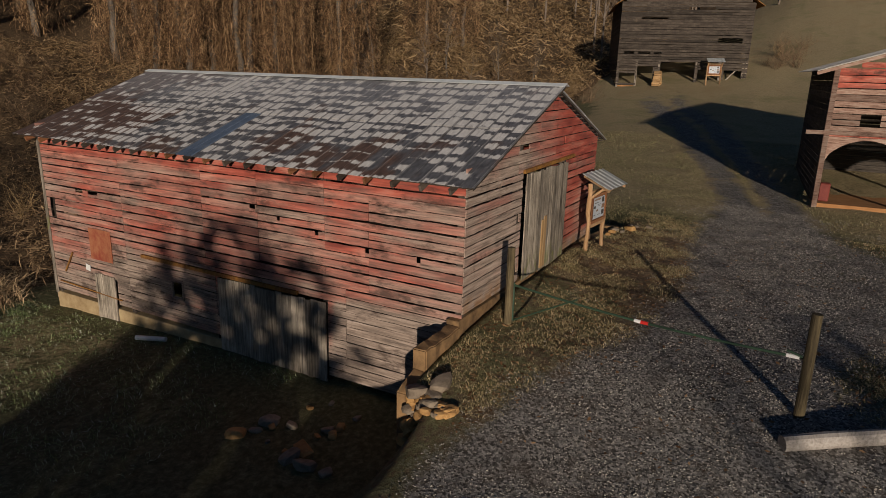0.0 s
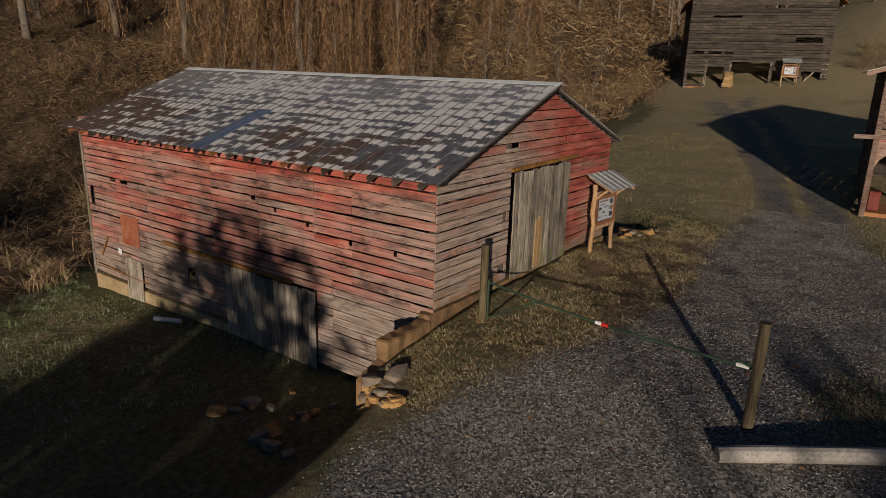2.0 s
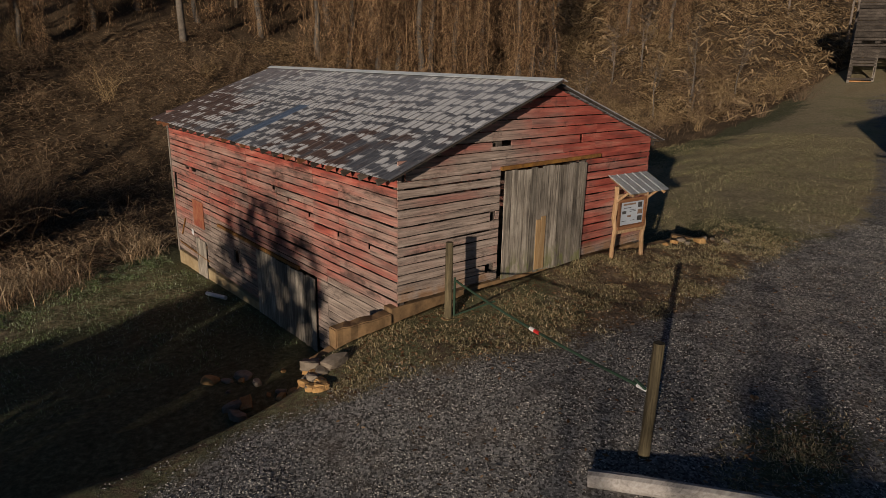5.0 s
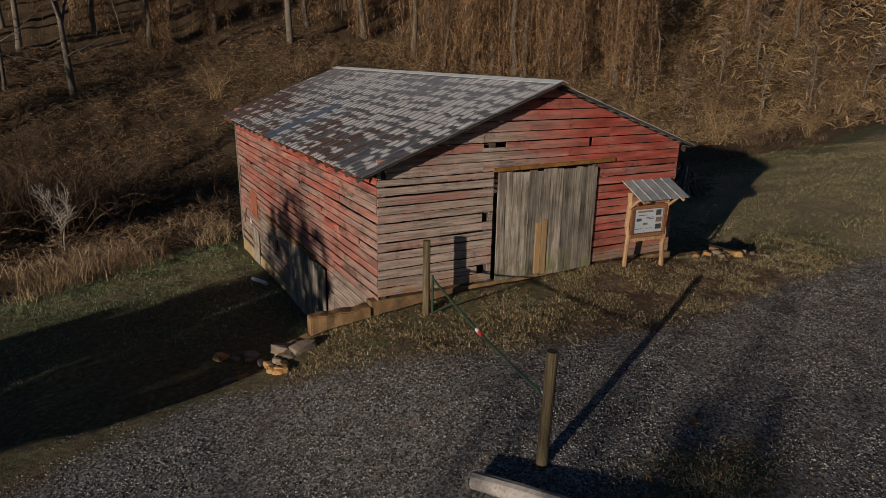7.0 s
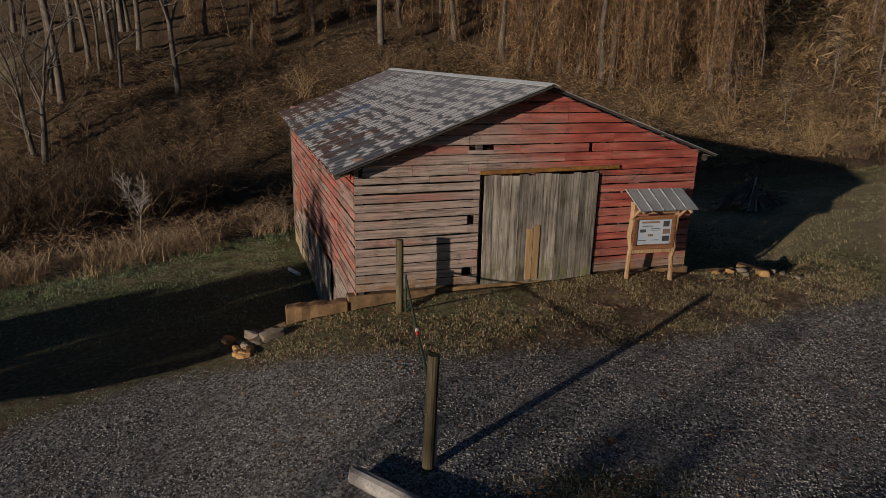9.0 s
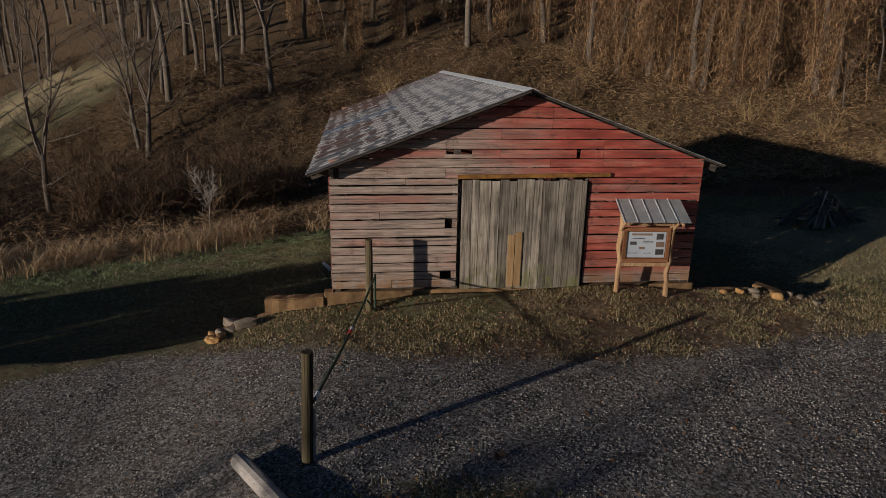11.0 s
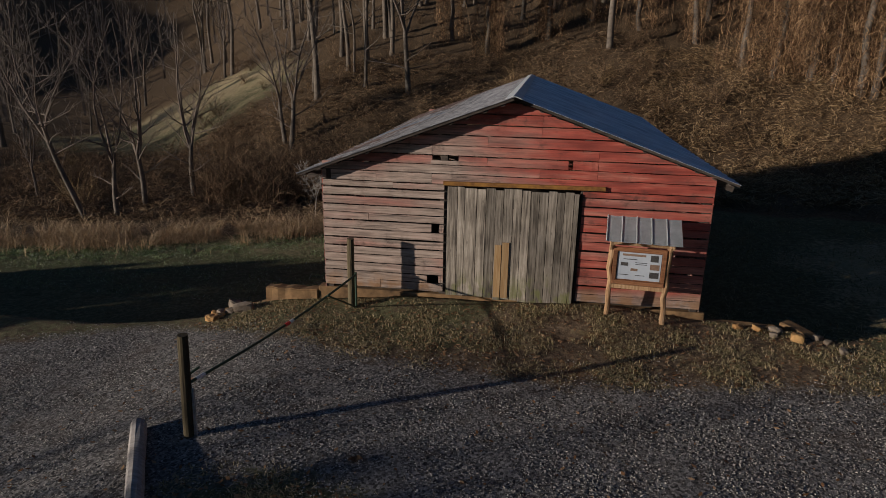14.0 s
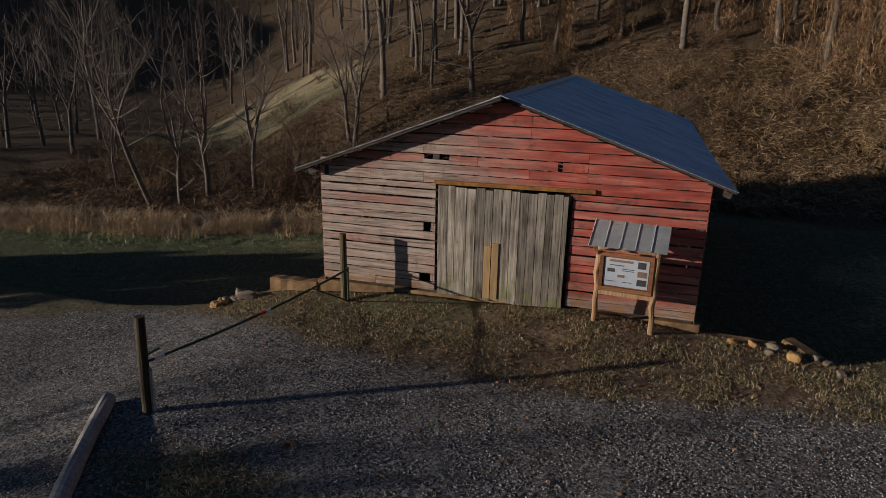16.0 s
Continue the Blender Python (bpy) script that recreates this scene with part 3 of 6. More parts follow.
def build_ground():
    xs, ys = axis_steps(-420, -14, 24, 520, 0.16, 1.09), axis_steps(-420, -10.5, 18, 520, 0.16, 1.08)
    X, Y = np.meshgrid(xs, ys)
    Z = ground_z(X, Y)
    G = zones(X, Y)
    rough = np.zeros(X.shape)
    rr, cc = X.shape
    for i in range(rr):
        for j in range(cc):
            v = (X[i, j], Y[i, j], 0.0)
            rough[i, j] = 0.035 * noise.noise(Vector(v) * 1.1) + 0.02 * noise.noise(Vector(v) * 3.7) + G[2][i, j] * (0.4 * noise.noise(Vector(v) * 0.33) + 0.22 * noise.noise(Vector(v) * 0.9))
    Z = Z + rough * (1 - 0.5 * G[0])
    verts = np.stack([X, Y, Z], -1).reshape(-1, 3)
    idx = np.arange(rr * cc).reshape(rr, cc)
    faces = np.stack([idx[:-1, :-1], idx[:-1, 1:], idx[1:, 1:], idx[1:, :-1]], -1).reshape(-1, 4)
    me = bpy.data.meshes.new("ground")
    me.from_pydata(verts.tolist(), [], faces.tolist())
    me.polygons.foreach_set("use_smooth", [True] * len(me.polygons))
    col = me.color_attributes.new("zone", "FLOAT_COLOR", "POINT")
    col.data.foreach_set("color", np.stack([G[0], G[1], G[2], np.ones_like(G[3])], -1).reshape(-1).astype(np.float32))
    col = me.color_attributes.new("hay_zone", "FLOAT_COLOR", "POINT")
    col.data.foreach_set("color", np.stack([G[3], G[3], G[3], np.ones_like(G[3])], -1).reshape(-1).astype(np.float32))
    me.materials.append(GROUND)
    return tagged(new("ground", me), "gravel drive, patchy winter grass and leaf-littered hillside", "ground", kind="structure")


build_ground()

# ---- red bank barn: dimensions ----
W, L = 9.15, 15.05
RIDGE_X, RIDGE_Z = 4.58, 5.02
WEST_EAVE, EAST_EAVE = (-0.48, 3.12), (9.62, 3.27)
FRONT = {-0.48: -0.42, 9.62: -0.16}
Y0, Y1 = -0.42, 15.5
SILL = 0.22


def roof_under(x):
    if x < RIDGE_X:
        a, b = WEST_EAVE, (RIDGE_X, RIDGE_Z)
    else:
        a, b = EAST_EAVE, (RIDGE_X, RIDGE_Z)
    return a[1] + (b[1] - a[1]) * (x - a[0]) / (b[0] - a[0]) - 0.10


def roof_x(z, side):
    """Where the underside of the roof is at height z."""
    a = WEST_EAVE if side < 0 else EAST_EAVE
    return a[0] + (RIDGE_X - a[0]) * (z + 0.10 - a[1]) / (RIDGE_Z - a[1])


def plank_mesh(name, material, rng, segs=9, rough=0.075):
    """A unit plank, 1 long in x, 1 high in z, 1 thick in y, with uneven edges."""
    bm = bmesh.new()
    rows = []
    for i in range(segs + 1):
        x = i / segs
        lo, hi = -0.5 + rng.uniform(0, rough), 0.5 - rng.uniform(0, rough)
        y = rng.uniform(-0.12, 0.12)
        rows.append([bm.verts.new((x, -0.5 + y, lo)), bm.verts.new((x, -0.5 + y, hi)), bm.verts.new((x, 0.5 + y, hi)), bm.verts.new((x, 0.5 + y, lo))])
    for a, b in zip(rows, rows[1:]):
        for k in range(4):
            bm.faces.new((a[k], a[(k + 1) % 4], b[(k + 1) % 4], b[k]))
    bm.faces.new(rows[0]), bm.faces.new(rows[-1][::-1])
    bmesh.ops.recalc_face_normals(bm, faces=bm.faces)
    me = bpy.data.meshes.new(name)
    bm.to_mesh(me)
    bm.free()
    me.materials.append(material)
    return me


prng = random.Random(7)
PLANKS = {m.name: [plank_mesh("board", m, prng) for _ in range(7)] for m in (RED_X, RED_Y, GREY_X, GREY_Y, SHED_Y, OLD_X, DARK_Y)}
UPRIGHT = {m.name: [plank_mesh("board", m, prng, 6, 0.03) for _ in range(5)] for m in (GREY_Z, NEW_WOOD)}


def lay_plank(parent, material, a, b, height, thick, rng, name="board"):
    """One plank of the shared meshes from a to b (its middle line)."""
    a, b = Vector(a), Vector(b)
    d = b - a
    rot = Matrix.Rotation(math.atan2(d.y, d.x), 4, "Z") @ Matrix.Rotation(-math.atan2(d.z, math.hypot(d.x, d.y)), 4, "Y")
    m = Matrix.Translation(a) @ rot @ Matrix.Diagonal((d.length, thick, height, 1))
    return shared(name, rng.choice(PLANKS[material.name]), parent, m)


def cut_spans(u0, u1, z0, z1, holes):
    """What is left of a board between u0 and u1 when the holes are sawn out."""
    spans = [(u0, u1)]
    for h0, h1, g0, g1 in holes:
        if min(z1, g1) - max(z0, g0) < 0.5 * min(z1 - z0, g1 - g0):
            continue
        nxt = []
        for a, b in spans:
            if h1 <= a or h0 >= b:
                nxt.append((a, b))
            else:
                if h0 - a > 0.05:
                    nxt.append((a, h0))
                if b - h1 > 0.05:
                    nxt.append((h1, b))
        spans = nxt
    return spans


def gable_board(parent, z0, z1, u0, u1, rng, end0=False, end1=False, y=0.0, material=RED_X):
    """A board of a gable whose ends follow the roof where asked."""
    bm = bmesh.new()
    a0, a1 = (roof_x(z0, -1), roof_x(z1, -1)) if end0 else (u0, u0)
    b0, b1 = (roof_x(z0, 1), roof_x(z1, 1)) if end1 else (u1, u1)
    n = 8
    rows = []
    for i in range(n + 1):
        k = i / n
        lo, hi = z0 + rng.uniform(0, 0.008), z1 - rng.uniform(0, 0.012)
        xl, xh = a0 + (b0 - a0) * k, a1 + (b1 - a1) * k
        w = rng.uniform(-0.004, 0.004)
        rows.append([bm.verts.new((xl, y - 0.013 + w, lo)), bm.verts.new((xh, y - 0.013 + w, hi)), bm.verts.new((xh, y + 0.013 + w, hi)), bm.verts.new((xl, y + 0.013 + w, lo))])
    for a, b in zip(rows, rows[1:]):
        for k in range(4):
            bm.faces.new((a[k], a[(k + 1) % 4], b[(k + 1) % 4], b[k]))
    bm.faces.new(rows[0]), bm.faces.new(rows[-1][::-1])
    bmesh.ops.recalc_face_normals(bm, faces=bm.faces)
    return part("board", bm, material, parent)


def build_barn():
    rng = random.Random(11)
    barn = empty("barn", (0, 0, 0), "old red-painted board barn with peeling walls and a frosted sheet-metal roof", "barn")
    # timber frame inside
    for x, y in [(0.12, 0.12), (W - 0.12, 0.12), (0.12, L - 0.12), (W - 0.12, L - 0.12)] + [(0.12, v) for v in (3.75, 7.5, 11.2)] + [(W - 0.12, v) for v in (3.75, 7.5, 11.2)] + [(3.0, 0.14), (6.3, 0.14)]:
        bm = bmesh.new()
        top = roof_under(x) - 0.05
        box(bm, (x, y, (-2.5 + top) / 2), (0.17, 0.17, top + 2.5), bevel=0.01)
        part("post", bm, TIMBER, barn, "dark hewn corner and wall post")
    for x in (0.12, W - 0.12):
        bm = bmesh.new()
        box(bm, (x, L / 2, roof_under(x) - 0.12), (0.2, L - 0.1, 0.2), bevel=0.01)
        part("wall_plate", bm, TIMBER, barn)
    for i in range(22):
        y = 0.15 + i * (L - 0.3) / 21
        for a in (WEST_EAVE, EAST_EAVE):
            s = 1 if a is WEST_EAVE else -1
            bm = bmesh.new()
            beam(bm, (a[0] + s * 0.06, y, a[1] - 0.16), (RIDGE_X, y, RIDGE_Z - 0.20), 0.06, 0.13)
            part("rafter", bm, FRAME_WOOD if rng.random() < 0.4 else TIMBER, barn)
    for i in range(13):
        k = (i + 0.4) / 13
        for a in (WEST_EAVE, EAST_EAVE):
            x, z = a[0] + (RIDGE_X - a[0]) * k, a[1] + (RIDGE_Z - a[1]) * k
            bm = bmesh.new()
            box(bm, (x, (FRONT[a[0]] + Y1) / 2, z - 0.10), (0.09, Y1 - FRONT[a[0]] - 0.1, 0.022), Euler((0, -math.atan2(RIDGE_Z - a[1], RIDGE_X - a[0]), 0)))
            part("lath", bm, TIMBER, barn)
    # floors
    bm = bmesh.new()
    box(bm, (W / 2, L / 2 + 0.1, 0.12), (W - 0.1, L - 0.1, 0.12))
    part("threshing_floor", bm, TIMBER, barn)
    bm = bmesh.new()
    box(bm, (W / 2, L / 2, -2.45), (W - 0.2, L - 0.2, 0.1))
    part("stable_floor", bm, DARKFLOOR, barn)

    # long west side
    west = empty("west_wall", (0, 0, 0), "", "")
    west.parent = barn
    west.name = "board_wall"
    seams_hi = [0.0, 2.43, 3.7, 5.84, 7.83, 11.2, L]
    seams_lo = [0.0, 3.1, 5.84, 7.5, 11.2, L]
    holes = [(3.66, 7.38, -2.6, -0.22), (8.86, 9.24, -1.14, -0.64), (11.8, 12.85, -2.6, -1.03), (14.5, 14.78, 0.45, 1.12), (5.9, 6.1, 1.72, 1.86),
             (5.1, 5.2, 1.55, 1.75), (3.9, 4.0, 1.45, 1.6), (7.9, 8.0, 1.5, 1.62), (1.05, 1.15, 1.2, 1.32), (2.45, 2.53, 1.25, 1.4), (12.3, 12.75, 1.4, 1.5), (13.0, 13.35, 1.45, 1.52)]
    z = -2.12
    while z < 3.2:
        h = rng.uniform(0.165, 0.215)
        gap = rng.uniform(0.006, 0.028) if z > -0.3 else rng.uniform(0.0, 0.006)
        if z + h > 3.24:
            h = 3.24 - z
        seams = seams_hi if z > 0.1 else seams_lo
        drop = [s for s in seams[1:-1] if rng.random() < 0.82]
        us = [seams[0], *drop, seams[-1]]
        for u0, u1 in zip(us, us[1:]):
            for a, b in cut_spans(u0, u1, z, z + h, holes):
                if z < -1.95 and b > 7.4:
                    continue
                t0, t1 = rng.uniform(-0.010, 0.010), rng.uniform(-0.010, 0.010)
                out = rng.uniform(-0.012, 0.004)
                lay_plank(west, RED_Y, (out, b - 0.006, z + h / 2 + t0), (out, a + 0.006, z + h / 2 + t1), h, 0.024, rng)
            for a, b, g0, g1 in holes:
                # splinter left under a small knot hole
                if g1 - g0 < 0.25 and u0 <= a < u1 and min(z + h, g1) - max(z, g0) >= 0.5 * min(h, g1 - g0):
                    lay_plank(west, RED_Y, (0.0, b + 0.02, z + h * 0.22), (0.0, a - 0.02, z + h * 0.24), h * 0.44, 0.02, rng)
        z += h + gap
    # corner boards and the opening frames
    bm = bmesh.new()
    box(bm, (-0.03, L - 0.07, 0.5), (0.03, 0.13, 5.2), bevel=0.005)
    part("corner_board", bm, GREY_Z, west)
    for c, s in (((-0.03, 9.05, -0.62), (0.03, 0.5, 0.05)), ((-0.03, 9.05, -1.17), (0.03, 0.5, 0.05)), ((-0.03, 8.83, -0.9), (0.03, 0.05, 0.5)), ((-0.03, 9.27, -0.9), (0.03, 0.05, 0.5))):
        bm = bmesh.new()
        box(bm, c, s)
        part("window_frame", bm, RED_Y, west)
    # nailed-on sheet patch, brace and white notice near the far end
    bm = bmesh.new()
    box(bm, (-0.04, 12.38, -0.1), (0.01, 1.05, 0.98))
    part("patch", bm, mat_plain("rusty_red_sheet", (0.24, 0.05, 0.03), (0.40, 0.19, 0.09), 3.5, 0.85), west, "rusty red sheet patch")
    bm = bmesh.new()
    beam(bm, (-0.05, 14.35, -1.25), (-0.05, 13.85, -0.55), 0.03, 0.05)
    beam(bm, (-0.05, 14.7, -1.62), (-0.05, 11.6, -1.72), 0.03, 0.04)
    part("brace", bm, RUST, west, "rusty iron strap")
    bm = bmesh.new()
    box(bm, (-0.05, 13.12, -0.92), (0.012, 0.22, 0.2), Euler((0.15, 0, 0)))
    part("notice", bm, WHITE, west, "small white plastic notice")
    bm = bmesh.new()
    beam(bm, (-0.07, 4.55, -0.12), (-0.07, 10.45, -0.11), 0.06, 0.10)
    part("door_track", bm, RUST, west, "rusted sliding-door track")

    # front gable
    south = empty("board_gable", (0, 0, 0), "", "")
    south.parent = barn
    door = (3.02, 6.26)
    z = SILL
    fholes = [(2.72, 2.9, 1.72, 1.92), (2.62, 2.9, 0.55, 0.68), (2.72, 3.34, 3.40, 3.52), (0.1, 0.22, 2.98, 3.05), (5.88, 5.98, 3.42, 3.56)]
    while z < RIDGE_Z - 0.2:
        h = rng.uniform(0.17, 0.22) if z < 2.9 else rng.uniform(0.2, 0.25)
        if z < 2.9 < z + h + 0.1:
            h = 2.93 - z
        gap = rng.uniform(0.006, 0.026)
        if z > 4.6:
            h = min(h, RIDGE_Z - 0.14 - z)
        z1 = z + h
        if z1 < 2.98:
            for a, b in ((0.0, door[0]), (door[1], W)):
                cuts = [a, b] if rng.random() < 0.8 or b - a < 2.9 else [a, rng.uniform(a + 1, b - 1), b]
                for u0, u1 in zip(cuts, cuts[1:]):
                    for p, q in cut_spans(u0, u1, z, z1, fholes):
                        o = rng.uniform(-0.006, 0.01)
                        lay_plank(south, RED_X, (p + 0.004, o, z + h / 2 + rng.uniform(-0.008, 0.008)), (q - 0.004, o, z + h / 2 + rng.uniform(-0.008, 0.008)), h, 0.024, rng)
        else:
            l0, r0 = (roof_x(z, -1), roof_x(z, 1)) if z > 3.25 else (0.0, W)
            cuts = sorted([l0, r0] + [c for c in rng.sample([1.35, 2.71, 4.02, 5.24, 6.55], 2) if l0 + 0.7 < c < r0 - 0.7])
            for i, (u0, u1) in enumerate(zip(cuts, cuts[1:])):
                for p, q in cut_spans(u0, u1, z, z1, fholes):
                    gable_board(south, z, z1, p + 0.003, q - 0.003, rng, p == l0 and z > 3.25, q == r0 and z > 3.25, rng.uniform(-0.006, 0.006))
            if min(z1, 3.52) - max(z, 3.40) >= 0.06:
                lay_plank(south, RED_X, (2.68, 0.0, z + h * 0.24), (3.38, 0.0, z + h * 0.2), h * 0.46, 0.02, rng)
        z = z1 + gap
    bm = bmesh.new()
    beam(bm, (3.0, -0.05, 2.98), (6.75, -0.05, 3.02), 0.07, 0.09)
    part("door_track", bm, RUST, south, "rusted orange sliding-door track")
    # other two sides, plainer
    for side in ("east", "north"):
        wall = empty("board_wall", (0, 0, 0), "", "")
        wall.parent = barn
        z = -0.9 if side == "east" else -2.3
        while z < 3.25:
            if side == "east":
                lay_plank(wall, RED_Y, (W, 0.02, z + 0.1), (W, L, z + 0.1), 0.2, 0.024, rng)
            else:
                lay_plank(wall, RED_X, (0, L, z + 0.1), (W, L, z + 0.1), 0.2, 0.024, rng)
            z += 0.212
        if side == "north":
            while z < RIDGE_Z - 0.3:
                gable_board(wall, z, z + 0.2, 0, 0, rng, True, True, L)
                z += 0.212

    # foundation
    bm = bmesh.new()
    box(bm, (4.55, 0.13, -1.15), (9.5, 0.3, 2.6), bevel=0.02)
    part("foundation", bm, CONCRETE, barn, "clay-stained concrete foundation")
    bm = bmesh.new()
    box(bm, (0.1, 11.2, -2.55), (0.26, 7.6, 1.0), bevel=0.02)
    part("foundation", bm, PLASTER, barn, "yellowish plastered foundation")
    bm = bmesh.new()
    box(bm, (W, L / 2, -1.3), (0.3, L, 1.7), bevel=0.02)
    part("foundation", bm, CONCRETE, barn, "clay-stained concrete foundation")

    # roof of separate sheets with raised seams
    def sheet(length, width):
        bm = bmesh.new()
        prof = [(0.0, 0.0), (0.012, 0.022), (0.03, 0.022), (0.042, 0.0), (width * 0.5 - 0.012, 0.0), (width * 0.5, 0.010), (width * 0.5 + 0.012, 0.0), (width, 0.0)]
        loop = prof + [(y, z - 0.005) for y, z in prof[::-1]]
        rows = [[bm.verts.new((s * length, y, z)) for y, z in loop] for s in (0, 0.5, 1.0)]
        for a, b in zip(rows, rows[1:]):
            for i in range(len(loop)):
                j = (i + 1) % len(loop)
                bm.faces.new((a[i], a[j], b[j], b[i]))
        for r in (rows[0], rows[-1]):
            for i in range(len(prof) - 1):
                bm.faces.new((r[i], r[i + 1], r[len(loop) - 2 - i], r[len(loop) - 1 - i]))
        bmesh.ops.recalc_face_normals(bm, faces=bm.faces)
        me = bpy.data.meshes.new("roof_sheet")
        bm.to_mesh(me)
        bm.free()
        me.materials.append(ROOF)
        return me

    roof = empty("roof", (0, 0, 0), "", "")
    roof.parent = barn
    width = 0.61
    count = int((Y1 - Y0) / width)
    for a in (WEST_EAVE, EAST_EAVE):
        run, rise = RIDGE_X - a[0], RIDGE_Z - a[1]
        slope = math.hypot(run, rise)
        upper, lower = sheet(slope * 0.5 + 0.06, width + 0.02), sheet(slope * 0.5, width + 0.02)
        ang = math.atan2(rise, abs(run))
        for i in range(count):
            for me, s in ((lower, 0.0), (upper, slope * 0.5 - 0.05)):
                lift = 0.012 if me is upper else 0.0
                frac = (s - (0.03 * rng.random() if me is lower else 0.0)) / slope
                p = Vector((a[0] + run * frac, FRONT[a[0]] + i * width + rng.uniform(-0.004, 0.004), a[1] + rise * frac + lift))
                sag = -0.05 * math.sin(math.pi * i / count)
                tilt = ang + rng.uniform(-0.004, 0.004)
                if run > 0:
                    m = Matrix.Translation(p + Vector((0, 0, sag))) @ Matrix.Rotation(-tilt, 4, "Y")
                else:
                    m = Matrix.Translation(p + Vector((0, width, sag))) @ Matrix.Rotation(math.pi, 4, "Z") @ Matrix.Rotation(-tilt, 4, "Y")
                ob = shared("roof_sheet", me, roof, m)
                if i == 13 and me is lower and run > 0:
                    ob.data = me.copy()
                    ob.data.materials[0] = BLUE_SHEET
                    tagged(ob, "newer blue-grey roof sheet")
    bm = bmesh.new()
    for s in (-1, 1):
        box(bm, (RIDGE_X + s * 0.09, (Y0 + Y1) / 2, RIDGE_Z + 0.005), (0.2, Y1 - Y0, 0.012), Euler((0, s * 0.36, 0)))
    part("ridge_cap", bm, KIOSK_ROOF, roof, "pale galvanised ridge cap")
    for a in (WEST_EAVE, EAST_EAVE):
        for y in (FRONT[a[0]] + 0.03, Y1 - 0.05):
            bm = bmesh.new()
            beam(bm, (a[0], y, a[1] - 0.035), (RIDGE_X, y, RIDGE_Z - 0.035), 0.025, 0.055)
            part("rake_board", bm, TIMBER, roof)


def plank_door(name, label, origin, along, width, height, mat, rng, bottom=None):
    """A door of upright planks; along: unit direction of its width."""
    door = empty(name, origin, label, "door", kind="structure")
    along = Vector(along)
    ang = math.atan2(along.y, along.x)
    u = 0.0
    while u < width - 0.02:
        w = min(rng.uniform(0.17, 0.30), width - u)
        if width - u - w < 0.08:
            w = width - u
        lo = -rng.uniform(0, 0.05) + (bottom(u / width) if bottom else 0)
        hi = height + rng.uniform(-0.03, 0.02)
        m = Matrix.Translation(along * (u + w / 2) + Vector((0, 0, lo))) @ Matrix.Rotation(ang, 4, "Z") @ Matrix.Rotation(-math.pi / 2, 4, "Y") @ Matrix.Diagonal((hi - lo, 0.026, w - 0.006, 1))
        shared("plank", rng.choice(UPRIGHT[mat.name]), door, m)
        u += w
    for z in (0.35, height - 0.35):
        bm = bmesh.new()
        a = along.cross(Vector((0, 0, 1))) * -0.035
        beam(bm, a + along * 0.05 + Vector((0, 0, z)), a + along * (width - 0.05) + Vector((0, 0, z)), 0.03, 0.16)
        part("batten", bm, TIMBER, door)
    return door


build_barn()
drng = random.Random(5)
front_door = plank_door("door_1", "tall sliding barn door of weathered grey upright planks, shut", (3.1, -0.075, 0.22), (1, 0, 0), 3.08, 2.68, GREY_Z, drng, bottom=lambda k: -0.10 * k)
for x, w, h, m in ((4.36, 0.17, 1.33, NEW_WOOD), (4.54, 0.18, 1.40, NEW_WOOD)):
    mm = Matrix.Translation((x - 3.1, -0.028, 0.0)) @ Matrix.Rotation(-math.pi / 2, 4, "Y") @ Matrix.Diagonal((h, 0.022, w - 0.01, 1))
    tagged(shared("plank", UPRIGHT[m.name][0], front_door, mm), "fresh yellow pine repair plank")
plank_door("door_2", "wide sliding stable door of grey weathered planks, shut", (-0.075, 7.36, -2.26), (0, -1, 0), 3.7, 2.06, GREY_Z, drng)
plank_door("door_3", "small grey plank stable door, shut", (-0.05, 12.82, -2.5), (0, -1, 0), 0.98, 1.46, GREY_Z, drng)

# ---- wing walls, stones and rubble ----
srng = random.Random(21)


def wing_wall(name, label, pts, thick, mat):
    """A low wall with an uneven top through (x, y, top, bottom) stations."""
    bm = bmesh.new()
    rows = []
    for i, (x, y, top, bot) in enumerate(pts):
        a = Vector(pts[max(i - 1, 0)][:2]), Vector(pts[min(i + 1, len(pts) - 1)][:2])
        d = (a[1] - a[0]).normalized()
        s = Vector((-d.y, d.x)) * thick / 2
        j = [srng.uniform(-0.02, 0.02) for _ in range(4)]
        rows.append([bm.verts.new((x - s.x, y - s.y + j[0], bot)), bm.verts.new((x - s.x, y - s.y + j[1], top + j[2])),
                     bm.verts.new((x + s.x, y + s.y + j[1], top + j[3])), bm.verts.new((x + s.x, y + s.y + j[0], bot))])
    for a, b in zip(rows, rows[1:]):
        for k in range(4):
            bm.faces.new((a[k], a[(k + 1) % 4], b[(k + 1) % 4], b[k]))
    bm.faces.new(rows[0]), bm.faces.new(rows[-1][::-1])
    bmesh.ops.recalc_face_normals(bm, faces=bm.faces)
    bmesh.ops.bevel(bm, geom=[e for e in bm.edges if e.calc_face_angle(0) > 0.8], offset=0.025, segments=2, affect="EDGES")
    return tagged(part(name, bm, mat, None), label, "wall", kind="structure")


def line(a, b, n):
    return [tuple(p + (q - p) * i / n for p, q in zip(a, b)) for i in range(n + 1)]


